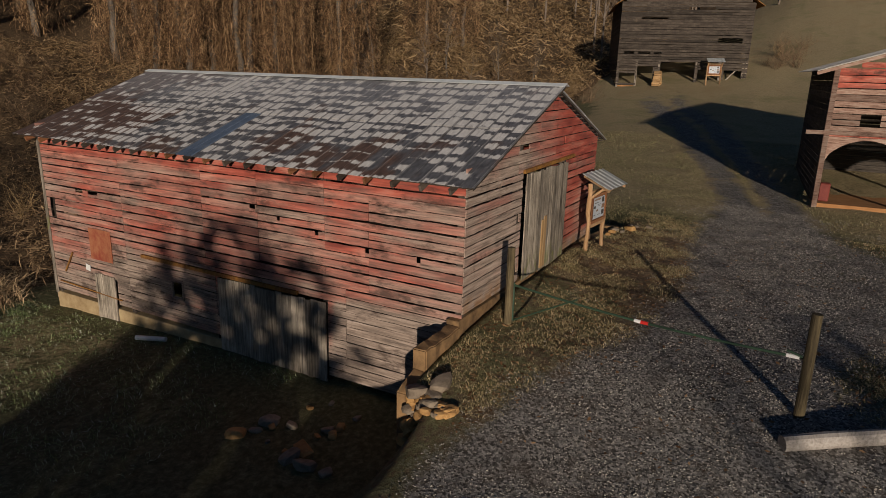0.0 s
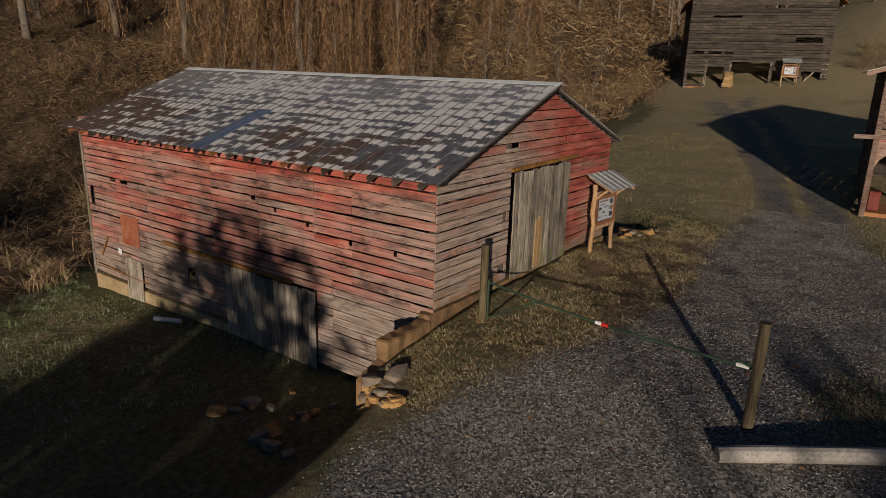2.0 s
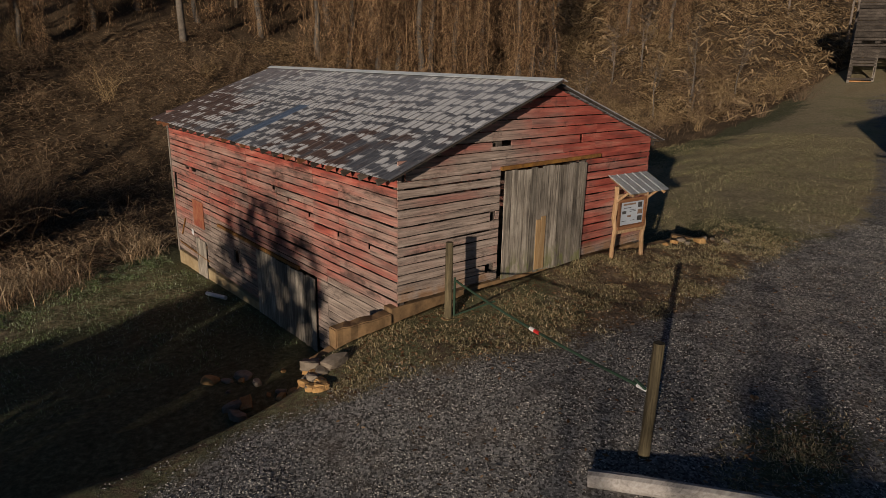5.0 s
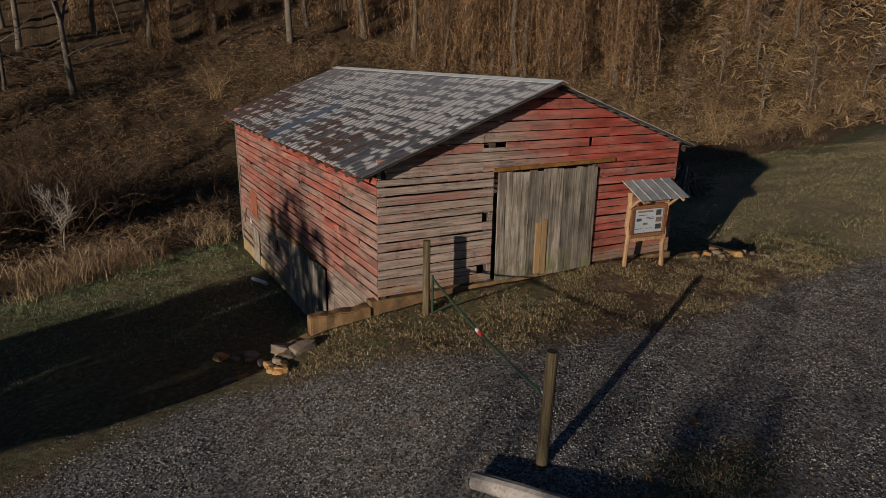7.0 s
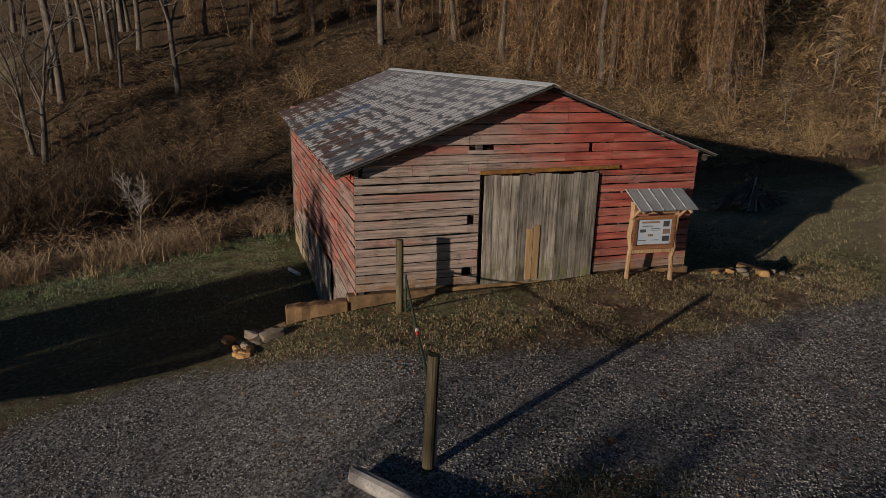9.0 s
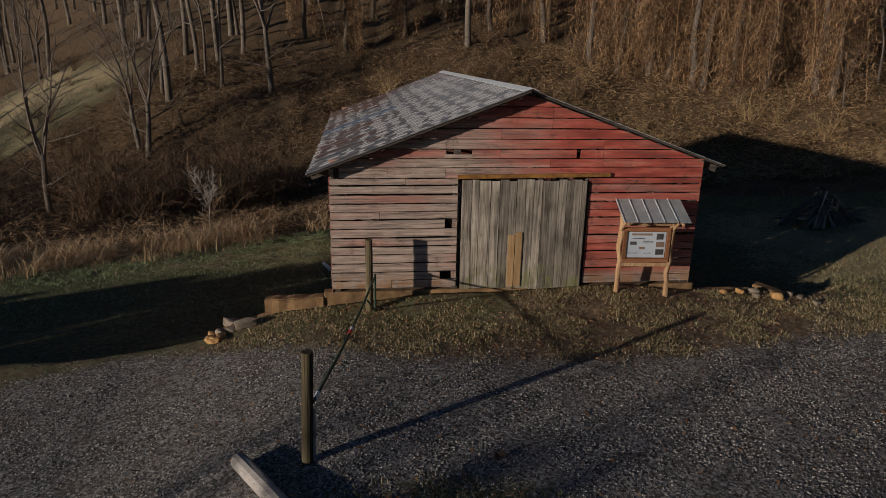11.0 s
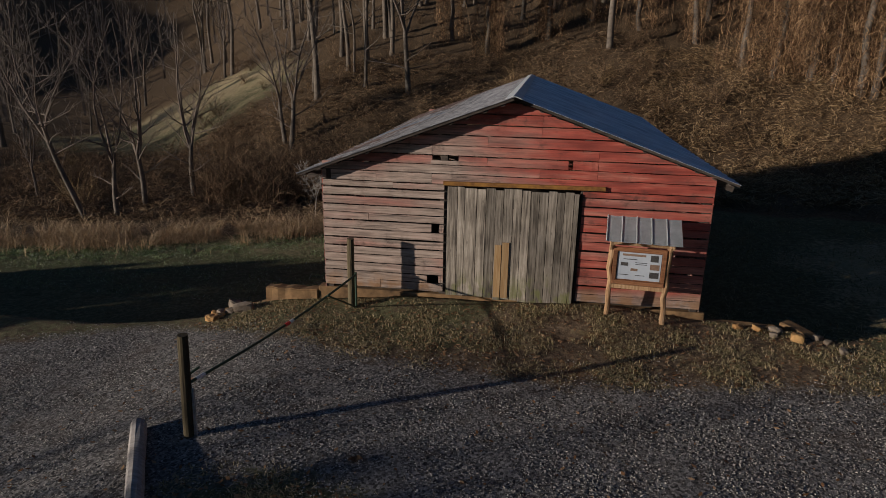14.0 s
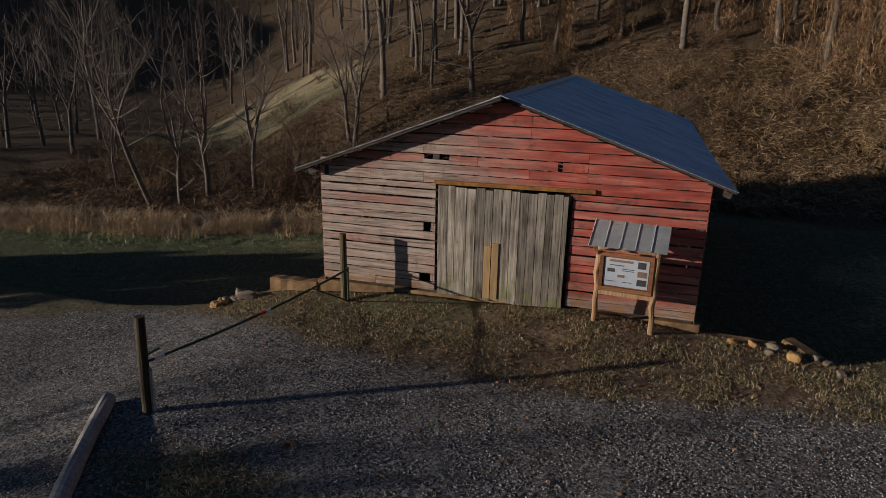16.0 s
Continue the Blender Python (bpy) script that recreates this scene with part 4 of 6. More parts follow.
wing_wall("wall_wing_west", "clay-stained concrete wing wall beside the barn", line((-0.2, 0.08, 0.05, -2.5), (-1.62, 0.08, 0.03, -2.5), 8), 0.32, CONCRETE)
wing_wall("wall_wing_stub", "broken end of the concrete wing wall", line((-1.62, 0.08, -0.40, -2.5), (-2.25, 0.04, -0.62, -2.5), 4), 0.3, CONCRETE)
wing_wall("wall_wing_east", "low concrete retaining wall with lichen", line((9.3, 0.02, -0.03, -1.4), (10.9, -0.10, -0.02, -1.4), 6), 0.3, CONCRETE)
wing_wall("wall_wing_slab", "tumbled end slab of the retaining wall", line((11.1, 0.1, 0.06, -1.4), (12.05, -1.05, -0.10, -1.4), 4), 0.34, CONCRETE)


def stone(x, y, z, size, mat, label, group, rot=0.0, flat=0.75):
    ob = part("stone", rock_bm(srng, size, flat), mat, None)
    ob.matrix_basis = pose(x, y, z, srng.uniform(-15, 15), srng.uniform(-15, 15), rot)
    return tagged(ob, label, "stone", group)


# stones stacked at the broken wing wall
stone(-1.98, -0.62, -0.36, (0.30, 0.25, 0.25), STONE, "large squared grey stone on top of the bank", "stones at the wing wall", 20)
for i in range(34):
    k = i / 33
    x, y = -2.42 + srng.uniform(-0.12, 0.10), -0.12 - 0.55 * srng.random()
    s = srng.uniform(0.12, 0.21)
    z = -0.45 - 1.25 * k
    stone(x + 0.18 * (1 - k), y, max(z, gz(x, y) + 0.02), (s * 1.2, s, s), CLAYSTONE if srng.random() < 0.75 else STONE, "orange clay-covered field stone in the broken bank", "stones at the wing wall", srng.uniform(0, 180))
for i in range(16):
    x, y = -2.55 + srng.uniform(-0.2, 0.15), srng.uniform(-1.15, -0.5)
    s = srng.uniform(0.07, 0.15)
    stone(x, y, gz(x, y) + s * 0.3, (s * 1.3, s, s), CLAYSTONE if srng.random() < 0.7 else STONE, "orange clay-covered field stone in the broken bank", "stones at the wing wall", srng.uniform(0, 180))
for i in range(20):
    x, y = srng.uniform(-3.2, -0.7), srng.uniform(1.2, 3.9)
    s = srng.choice((0.07, 0.09, 0.12, 0.2))
    stone(x, y, gz(x, y) + s * 0.3, (s * 1.4, s, s), srng.choice((STONE, CLAYSTONE)), "loose rubble stone lying in the yard", "rubble in the yard", srng.uniform(0, 180))
for x, y, s in ((9.95, -0.42, 0.2), (10.35, -0.45, 0.2), (10.62, -0.75, 0.16), (11.06, -0.9, 0.3), (11.5, -0.8, 0.2), (11.8, -1.4, 0.17), (10.75, -0.45, 0.24), (11.3, -0.55, 0.2), (11.65, -1.0, 0.15)):
    s *= 0.62
    stone(x, y, gz(x, y) + s * 0.36, (s * 1.2, s * 0.95, s), srng.choice((STONE, CLAYSTONE, STONE)), "rounded field stone by the retaining wall", "stones by the retaining wall", srng.uniform(0, 180))


# ---- information board ----
def sign_board(name, label, at, turn, s=1.0):
    kiosk = empty(name, at, label, "information board")
    for x in (0.0, 1.24):
        bm = bmesh.new()
        pts = [(x + srng.uniform(-0.025, 0.025), srng.uniform(-0.02, 0.02), z) for z in np.linspace(-0.15, 2.12 if x else 2.2, 9)]
        tube(bm, pts, [0.062 + srng.uniform(-0.008, 0.008) for _ in pts], 10, 0.08, srng)
        part("post", bm, LOG, kiosk, "peeled cedar pole")
    for z, h in ((1.93, 0.10), (0.90, 0.10)):
        bm = bmesh.new()
        box(bm, (0.62, -0.03, z), (1.2, 0.05, h), bevel=0.008)
        part("rail", bm, LOG, kiosk)
    board = bmesh.new()
    box(board, (0.62, -0.035, 1.42), (1.06, 0.03, 0.82), bevel=0.004)
    back = part("panel", board, FRAME_WOOD, kiosk)
    for c, d in (((0.62, -0.065, 1.80), (1.14, 0.05, 0.09)), ((0.62, -0.065, 1.02), (1.14, 0.05, 0.09)), ((0.09, -0.066, 1.41), (0.09, 0.05, 0.70)), ((1.15, -0.066, 1.41), (0.09, 0.05, 0.70))):
        bm = bmesh.new()
        box(bm, c, d, bevel=0.006)
        part("frame", bm, FRAME_WOOD, back)
    bm = bmesh.new()
    box(bm, (0.62, -0.056, 1.41), (0.94, 0.006, 0.64))
    sheet = part("poster", bm, PAPER, back, "pale blue-white printed poster")
    marks = [((0.94, 1.62, 0.17, 0.15), INK), ((0.96, 1.42, 0.2, 0.13), BROWNINK), ((0.96, 1.23, 0.2, 0.14), INK), ((0.30, 1.45, 0.16, 0.08), INK), ((0.52, 1.33, 0.15, 0.06), BROWNINK),
             ((0.5, 1.67, 0.5, 0.05), BROWNINK), ((0.42, 1.57, 0.3, 0.018), INK), ((0.66, 1.50, 0.26, 0.014), INK), ((0.66, 1.46, 0.26, 0.014), INK), ((0.3, 1.2, 0.22, 0.014), INK), ((0.66, 1.2, 0.2, 0.014), INK)]
    for (x, z, w, h), m in marks:
        bm = bmesh.new()
        box(bm, (x, -0.061, z), (w, 0.004, h))
        part("print", bm, m, sheet)
    # small roof: rafters, laths and ribbed sheets
    hi, lo = Vector((0, 0.22, 2.44)), Vector((0, -0.62, 2.06))
    for x in (-0.02, 1.26):
        bm = bmesh.new()
        beam(bm, hi + Vector((x, 0.0, -0.03)), lo + Vector((x, 0.02, -0.03)), 0.05, 0.07, 0.006)
        part("rafter", bm, LOG, kiosk)
        bm = bmesh.new()
        beam(bm, (x, 0.0, 1.75), (x, -0.42, 2.1), 0.04, 0.06)
        part("brace", bm, LOG, kiosk)
    for k in (0.08, 0.9):
        p = hi.lerp(lo, k)
        bm = bmesh.new()
        box(bm, (0.62, p.y, p.z + 0.01), (1.5, 0.06, 0.035))
        part("lath", bm, LOG, kiosk)
    for i in range(5):
        x0 = -0.16 + i * 0.316
        bm = bmesh.new()
        prof = [(0, 0), (0.02, 0.025), (0.04, 0), (0.3, 0), (0.33, 0.0)]
        rows = [[bm.verts.new((x0 + a, q.y, q.z + 0.04 + b)) for a, b in prof] for q in (hi, hi.lerp(lo, 0.5), lo)]
        for a, b in zip(rows, rows[1:]):
            for j in range(len(prof) - 1):
                bm.faces.new((a[j], a[j + 1], b[j + 1], b[j]))
        bmesh.ops.solidify(bm, geom=bm.faces[:], thickness=0.004)
        part("roof_sheet", bm, KIOSK_ROOF, kiosk, "galvanised ribbed roof sheet")
    kiosk.matrix_basis = Matrix.Translation(at) @ Matrix.Rotation(turn, 4, "Z") @ Matrix.Scale(s, 4)
    return kiosk


board = sign_board("information_board", "cedar-pole information board with a small metal roof beside the barn", (6.96, -0.56, 0.0), -0.09)

# ---- swing barrier ----
P1, P2 = Vector((0.88, -0.70, -0.14)), Vector((-0.17, -6.50, -0.30))
for p, top, lean in ((P1, 1.66, 0.0), (P2, 1.66, 0.035)):
    bm = bmesh.new()
    pts = [(p.x + lean * (z - p.z), p.y, z) for z in np.linspace(p.z - 0.15, top, 7)]
    tube(bm, pts, [0.088, 0.088, 0.086, 0.087, 0.085, 0.085, 0.083], 14, 0.02, srng)
    tagged(part("gate_post", bm, POST, None), "round treated timber gate post set in the ground", "post", "gate posts")
gate = empty("barrier_gate", P1, "thin dark green pipe barrier between two posts", "gate")
for name, a, b, r in (("hinge_pipe", (0.13, -0.05, 0.05), (0.13, -0.05, 0.98), 0.028), ("arm", (0.13, -0.05, 0.92), (-0.93, -5.78, 0.98), 0.026),
                      ("brace", (0.13, -0.08, 0.10), (-0.08, -1.55, 0.93), 0.02)):
    bm = bmesh.new()
    pts = [Vector(a).lerp(Vector(b), i / 8) + Vector((0, 0, -0.10 * math.sin(math.pi * i / 8) if name == "arm" else 0)) for i in range(9)]
    tube(bm, pts, [r] * 9, 8)
    part(name, bm, GREEN, gate)
for nm, k0, k1, m, lab in (("tape", 0.505, 0.53, REDTAPE, "red reflective tape band"), ("tape", 0.482, 0.505, WHITE, "white reflective tape band"), ("tape", 0.945, 0.98, WHITE, "white reflective tape band")):
    a, b = Vector((0.13, -0.05, 0.92)), Vector((-0.93, -5.78, 0.98))
    bm = bmesh.new()
    pts = [a.lerp(b, k) + Vector((0, 0, -0.10 * math.sin(math.pi * k))) for k in (k0, k1)]
    tube(bm, pts, [0.036, 0.036], 8)
    part(nm, bm, m, gate, lab)
latch = empty("stop_board", P2, "narrow pale board with a latch hook against the gate post", "stop board")
bm = bmesh.new()
beam(bm, (0.105, 0.03, 0.12), (0.125, 0.03, 1.02), 0.045, 0.06, 0.006)
part("board", bm, CURB, latch)
bm = bmesh.new()
beam(bm, (0.02, 0.10, 1.20), (0.10, 0.34, 1.24), 0.035, 0.035, 0.004)
part("latch_hook", bm, GREEN, latch)
bm = bmesh.new()
bmesh.ops.create_cone(bm, cap_ends=True, segments=10, radius1=0.2, radius2=0.16, depth=0.10, matrix=Matrix.Translation((P1.x, P1.y, -0.14)))
tagged(part("concrete_footing", bm, CONCRETE, None), "small concrete footing round the gate post", "footing")

# ---- timber kerb, pipe, fallen leaf ----
bm = bmesh.new()
kp = [Vector((-1.2 + 2.9 * i / 8, -6.3 - 4.7 * i / 8, 0)) for i in range(9)]
kp = [p + Vector((0, 0, gz(p.x, p.y) + 0.10)) for p in kp]
tube(bm, kp, [0.13, 0.135, 0.13, 0.132, 0.135, 0.13, 0.128, 0.13, 0.13], 12, 0.03, srng)
tagged(part("parking_log", bm, CURB, None), "long peeled grey log laid as a parking kerb", "log")
bm = bmesh.new()
tube(bm, [(-0.75, 10.1, gz(-0.75, 10.1) + 0.07), (-0.45, 9.2, gz(-0.45, 9.2) + 0.07)], [0.07, 0.07], 12)
tagged(part("plastic_pipe", bm, WHITE, None), "short white plastic drain pipe on the grass", "pipe")


bm = bmesh.new()
rows = [[bm.verts.new((0.11 * (i - 3) / 3, 0.075 * j * math.sin(math.pi * (i + 0.4) / 6.8), 0.03 + 0.03 * j * j + 0.015 * math.sin(i * 1.7))) for j in (-1, 0, 1)] for i in range(7)]
for a, b in zip(rows, rows[1:]):
    for j in range(2):
        bm.faces.new((a[j], a[j + 1], b[j + 1], b[j]))
bmesh.ops.solidify(bm, geom=bm.faces[:], thickness=0.003)
leaf = part("fallen_leaf", bm, LOG, None)
leaf.matrix_basis = pose(2.72, -6.75, gz(2.72, -6.75) + 0.01, 0, 0, 25)
tagged(leaf, "large curled orange leaf lying on the drive", "leaf")


# ---- pile of old boards behind the barn ----
def board_pile(at):
    rng = random.Random(3)
    pile = empty("board_pile", at, "heap of old grey boards and poles leaning together", "wood pile")
    base = gz(at[0], at[1]) - at[2]
    for i in range(60):
        a = rng.uniform(0, math.tau)
        l = rng.uniform(1.2, 3.0)
        d = Vector((math.cos(a) * rng.uniform(0.6, 1.9) * 1.25, math.sin(a) * rng.uniform(0.4, 1.3), 0))
        foot = Vector((d.x, d.y, base + 0.03))
        top = Vector((d.x * 0.1 + rng.uniform(-0.5, 0.5), d.y * 0.1 + rng.uniform(-0.3, 0.3), base + rng.uniform(0.7, 1.55)))
        if i % 5 == 0:
            foot, top = Vector((-l * 0.7, rng.uniform(-1, 1), base + rng.uniform(0.1, 0.5))), Vector((l * 0.7, rng.uniform(-1, 1), base + rng.uniform(0.1, 0.8)))
        bm = bmesh.new()
        beam(bm, foot, top, rng.choice((0.05, 0.07, 0.14)), 0.05, 0.006)
        part("board", bm, rng.choice((GREY_X, GREY_X, GREY_Z)), pile)


board_pile((19.6, 8.8, -0.8))


# ---- open red shed beside the lane ----
def build_shed():
    rng = random.Random(8)
    X0, X1, Yn, Ys, base = 19.3, 28.6, -6.45, -15.5, 0.35
    shed = empty("shed", (X0, Yn, base), "open red board shed with a pale metal roof and dirt floor", "shed")
    shed.rotation_euler = (0, 0, radians(5.5))
    inv = Matrix.Translation((-X0, -Yn, -base))
    ridge = Vector(((X0 + X1) / 2, (Yn + Ys) / 2, 7.2))

    def add(name, bm, mat, lab=""):
        bm.transform(inv)
        return part(name, bm, mat, shed, lab)

    def top(y):
        return 5.75 + (7.2 - 5.75) * (1 - abs(y - ridge.y) / abs(Yn - ridge.y))

    wall = empty("front_wall", (0, 0, 0), "", "")
    wall.name = "board_wall"
    wall.parent = shed
    z = 3.1
    while z < 6.95:
        h = rng.uniform(0.2, 0.27)
        half = abs(Yn - ridge.y) if z < 5.6 else abs(Yn - ridge.y) * max(0.03, (7.2 - z - h) / 1.45)
        y0, y1 = ridge.y + half, ridge.y - half
        spans = [(y0, y1)] if not (3.55 < z < 3.85) else [(y0, -7.6), (-8.3, y1)]
        for a, b in spans:
            if a - b < 0.1:
                continue
            m = (SHED_Y if z < 5.0 else RED_Y) if rng.random() < 0.85 else RED_Y
            p = lay_plank(wall, m, (0, a - Yn, z + h / 2 - base), (0, b - Yn, z + h / 2 - base), h, 0.03, rng)
        z += h + rng.uniform(0.01, 0.03)
    # board cut to an arch over each bay of the open front
    for u0, u1 in ((0.1, 3.05), (3.25, 5.95), (6.15, 8.95)):
        bm = bmesh.new()
        rows = []
        for i in range(17):
            k = i / 16
            lo = 2.0 + 1.0 * math.sin(math.pi * k) ** 0.55 if 0 < i < 16 else 2.0
            rows.append([bm.verts.new((dx, -u0 - (u1 - u0) * k, zz - base)) for dx, zz in ((-0.015, lo), (-0.015, 3.1), (0.015, 3.1), (0.015, lo))])
        for a, b in zip(rows, rows[1:]):
            for k in range(4):
                bm.faces.new((a[k], a[(k + 1) % 4], b[(k + 1) % 4], b[k]))
        bm.faces.new(rows[0]), bm.faces.new(rows[-1][::-1])
        bmesh.ops.recalc_face_normals(bm, faces=bm.faces)
        part("arch_board", bm, SHED_Y, wall)
    wall2 = empty("side_wall", (0, 0, 0), "", "")
    wall2.name = "board_wall"
    wall2.parent = shed
    z = base
    while z < 5.6:
        lay_plank(wall2, OLD_X, (0.05, 0.02, z + 0.11 - base), (X1 - X0, 0.02, z + 0.11 - base), 0.236, 0.03, rng)
        lay_plank(wall2, OLD_X, (0.05, Ys - Yn, z + 0.11 - base), (X1 - X0, Ys - Yn, z + 0.11 - base), 0.236, 0.03, rng)
        # back wall coloured dark to stand in for the shed's inner shade
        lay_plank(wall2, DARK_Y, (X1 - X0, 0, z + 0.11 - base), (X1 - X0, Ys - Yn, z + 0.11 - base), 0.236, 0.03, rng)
        z += 0.235
    for y in (Yn - 0.05, -9.6, -12.5, Ys + 0.05):
        bm = bmesh.new()
        box(bm, (X0 - 0.02, y, (base + top(y)) / 2 - 0.1), (0.2, 0.2, top(y) - base + 0.2), bevel=0.015)
        add("post", bm, SHED_Y if y > -7 else TIMBER, "weathered corner post")
    bm = bmesh.new()
    beam(bm, (X0 - 0.1, Yn + 0.7, 3.25), (X0 - 0.1, Ys + 0.3, 3.3), 0.06, 0.16)
    add("rail", bm, SHED_Y)
    for s in (1, -1):
        ey = Yn + 0.68 if s > 0 else Ys - 0.68
        ez = 5.75 - 0.68 * (1.45 / abs(Yn - ridge.y)) + 0.12
        n = 12
        for i in range(n):
            x0 = X0 - 0.55 + i * (X1 - X0 + 1.0) / n
            bm = bmesh.new()
            beam(bm, (x0 + 0.4, ey, ez), (x0 + 0.4, ridge.y, 7.32), 0.82, 0.03)
            bmesh.ops.translate(bm, verts=bm.verts, vec=(0, 0, 0.006 * (i % 2)))
            add("roof_sheet", bm, PALETIN)
        bm = bmesh.new()
        beam(bm, (X0 - 0.5, ey, ez - 0.10), (X0 - 0.5, ridge.y, 7.22), 0.04, 0.12)
        add("rake_board", bm, SHED_Y)
    bm = bmesh.new()
    box(bm, ((X0 + X1) / 2, (Yn + Ys) / 2, base - 0.1), (X1 - X0 - 0.2, abs(Ys - Yn) - 0.2, 0.16))
    add("floor", bm, DIRTFLOOR, "bare orange clay floor")
    bm = bmesh.new()
    box(bm, (X0 + 0.5, Yn - 0.35, base + 0.42), (0.45, 0.4, 0.75), bevel=0.04)
    tagged(part("barrel", bm, REDTIN, None), "dented dark red metal drum in the shed opening", "drum")


PALETIN = mat_plain("pale_tin", (0.38, 0.36, 0.32), (0.55, 0.52, 0.47), 2.0, 0.6, 0.1)
REDTIN = mat_plain("red_tin", (0.14, 0.03, 0.025), (0.24, 0.06, 0.045), 4.0, 0.6, 0.1)
build_shed()


# ---- tall grey barn at the end of the lane ----
def build_far_barn():
    rng = random.Random(9)
    A, B = Vector((58.2, 12.6)), Vector((62.4, 0.6))
    d = (B - A).normalized()
    back = Vector((-d.y, d.x)) * (1 if Vector((-d.y, d.x)).x > 0 else -1)
    wid = (B - A).length
    base = 4.1
    barn = empty("tobacco_barn", (A.x, A.y, base), "tall weathered grey board barn with open ground-floor bays", "barn")
    ang = math.atan2(d.y, d.x)
    barn.rotation_euler = (0, 0, ang)
    wall = empty("front", (0, 0, 0), "", "")
    wall.name = "board_wall"
    wall.parent = barn
    H, peak, depth = 8.3, 12.5, 13.0
    sgn = 1 if (Matrix.Rotation(ang, 2) @ Vector((0, 1))).dot(back) > 0 else -1
    bays = [(2.0, 3.6, -1, 2.0), (4.3, 7.7, -1, 2.5), (8.0, 10.0, -1, 1.9), (10.5, 12.2, -1, 1.9), (0.3, 1.9, 0.4, 1.3), (9.6, 11.9, 4.5, 4.9), (0.6, 1.6, 3.2, 3.5), (2.0, 3.2, 3.2, 3.5), (3.5, 4.3, 3.2, 3.5), (2.0, 4.6, 6.6, 6.85), (6.5, 9.0, 7.5, 7.7)]
    z, dz = 0.15, 0.24
    while z < peak - 0.4:
        a, b = 0.0, wid
        if z > H:
            k = (z - H + dz) / (peak - H)
            a, b = wid / 2 * k, wid - wid / 2 * k
        for p, q in cut_spans(a, b, z, z + dz, bays):
            cuts = [p, q] if q - p < 5 else [p, rng.uniform(p + 1.5, q - 1.5), q]
            for u0, u1 in zip(cuts, cuts[1:]):
                lay_plank(wall, OLD_X, (u0, rng.uniform(-0.03, 0.03), z + dz / 2 + rng.uniform(-0.02, 0.02)), (u1, rng.uniform(-0.03, 0.03), z + dz / 2 + rng.uniform(-0.02, 0.02)), dz * rng.uniform(0.86, 0.97), 0.04, rng)
        z += dz
    side = empty("side", (0, 0, 0), "", "")
    side.name = "board_wall"
    side.parent = barn
    z = 0.1
    while z < H:
        for x in (0.0, wid):
            lay_plank(side, OLD_X, (x, 0.05 * sgn, z + 0.12), (x, depth * sgn, z + 0.12), 0.23, 0.04, rng)
        lay_plank(side, OLD_X, (0, depth * sgn, z + 0.12), (wid, depth * sgn, z + 0.12), 0.23, 0.04, rng)
        z += 0.25
    for s in (-1, 1):
        bm = bmesh.new()
        e = -0.7 if s < 0 else wid + 0.7
        beam(bm, (e, depth / 2 * sgn, H - 0.35), (wid / 2, depth / 2 * sgn, peak + 0.1), depth + 1.2, 0.06)
        part("roof_slope", bm, RUST, barn, "rusty sheet-metal roof slope")
    for u in (0.1, 1.95, 4.2, 7.8, 10.1, 12.3, wid - 0.1):
        bm = bmesh.new()
        box(bm, (u, 0.1 * sgn, 1.2), (0.2, 0.2, 2.8), bevel=0.01)
        part("post", bm, GREY_Z, barn)
    bm = bmesh.new()
    beam(bm, (10.2, 0.15 * sgn, 0.2), (11.6, 0.15 * sgn, 1.8), 0.12, 0.12)
    part("brace", bm, GREY_Z, barn)
    bm = bmesh.new()
    box(bm, (wid / 2, depth / 2 * sgn, 0.05), (wid - 0.2, depth - 0.2, 0.12))
    part("floor", bm, DIRTFLOOR, barn)
    # stacked firewood in a bay
    m = Matrix.Translation((A.x, A.y, base)) @ Matrix.Rotation(ang, 4, "Z")
    pile = empty("firewood_stack", m @ Vector((4.1, -0.4 * sgn, 0)), "stack of split yellow firewood in front of the barn", "firewood")
    for i in range(44):
        bm = bmesh.new()
        u, z = rng.uniform(-0.9, 0.9), 0.1 + rng.random() * 1.5
        u *= (1.7 - z) / 1.6
        tube(bm, [(u, -0.35, z), (u + rng.uniform(-0.1, 0.1), 0.35, z)], [0.11, 0.11], 6, 0.2, rng)
        part("split_log", bm, NEW_WOOD, pile)
    q = m @ Vector((8.6, -1.6 * sgn, 0.1))
    sign_board("information_board", "cedar-pole information board standing before the grey barn", (q.x, q.y, gz(q.x, q.y)), ang if sgn > 0 else ang + math.pi, 1.05)


build_far_barn()


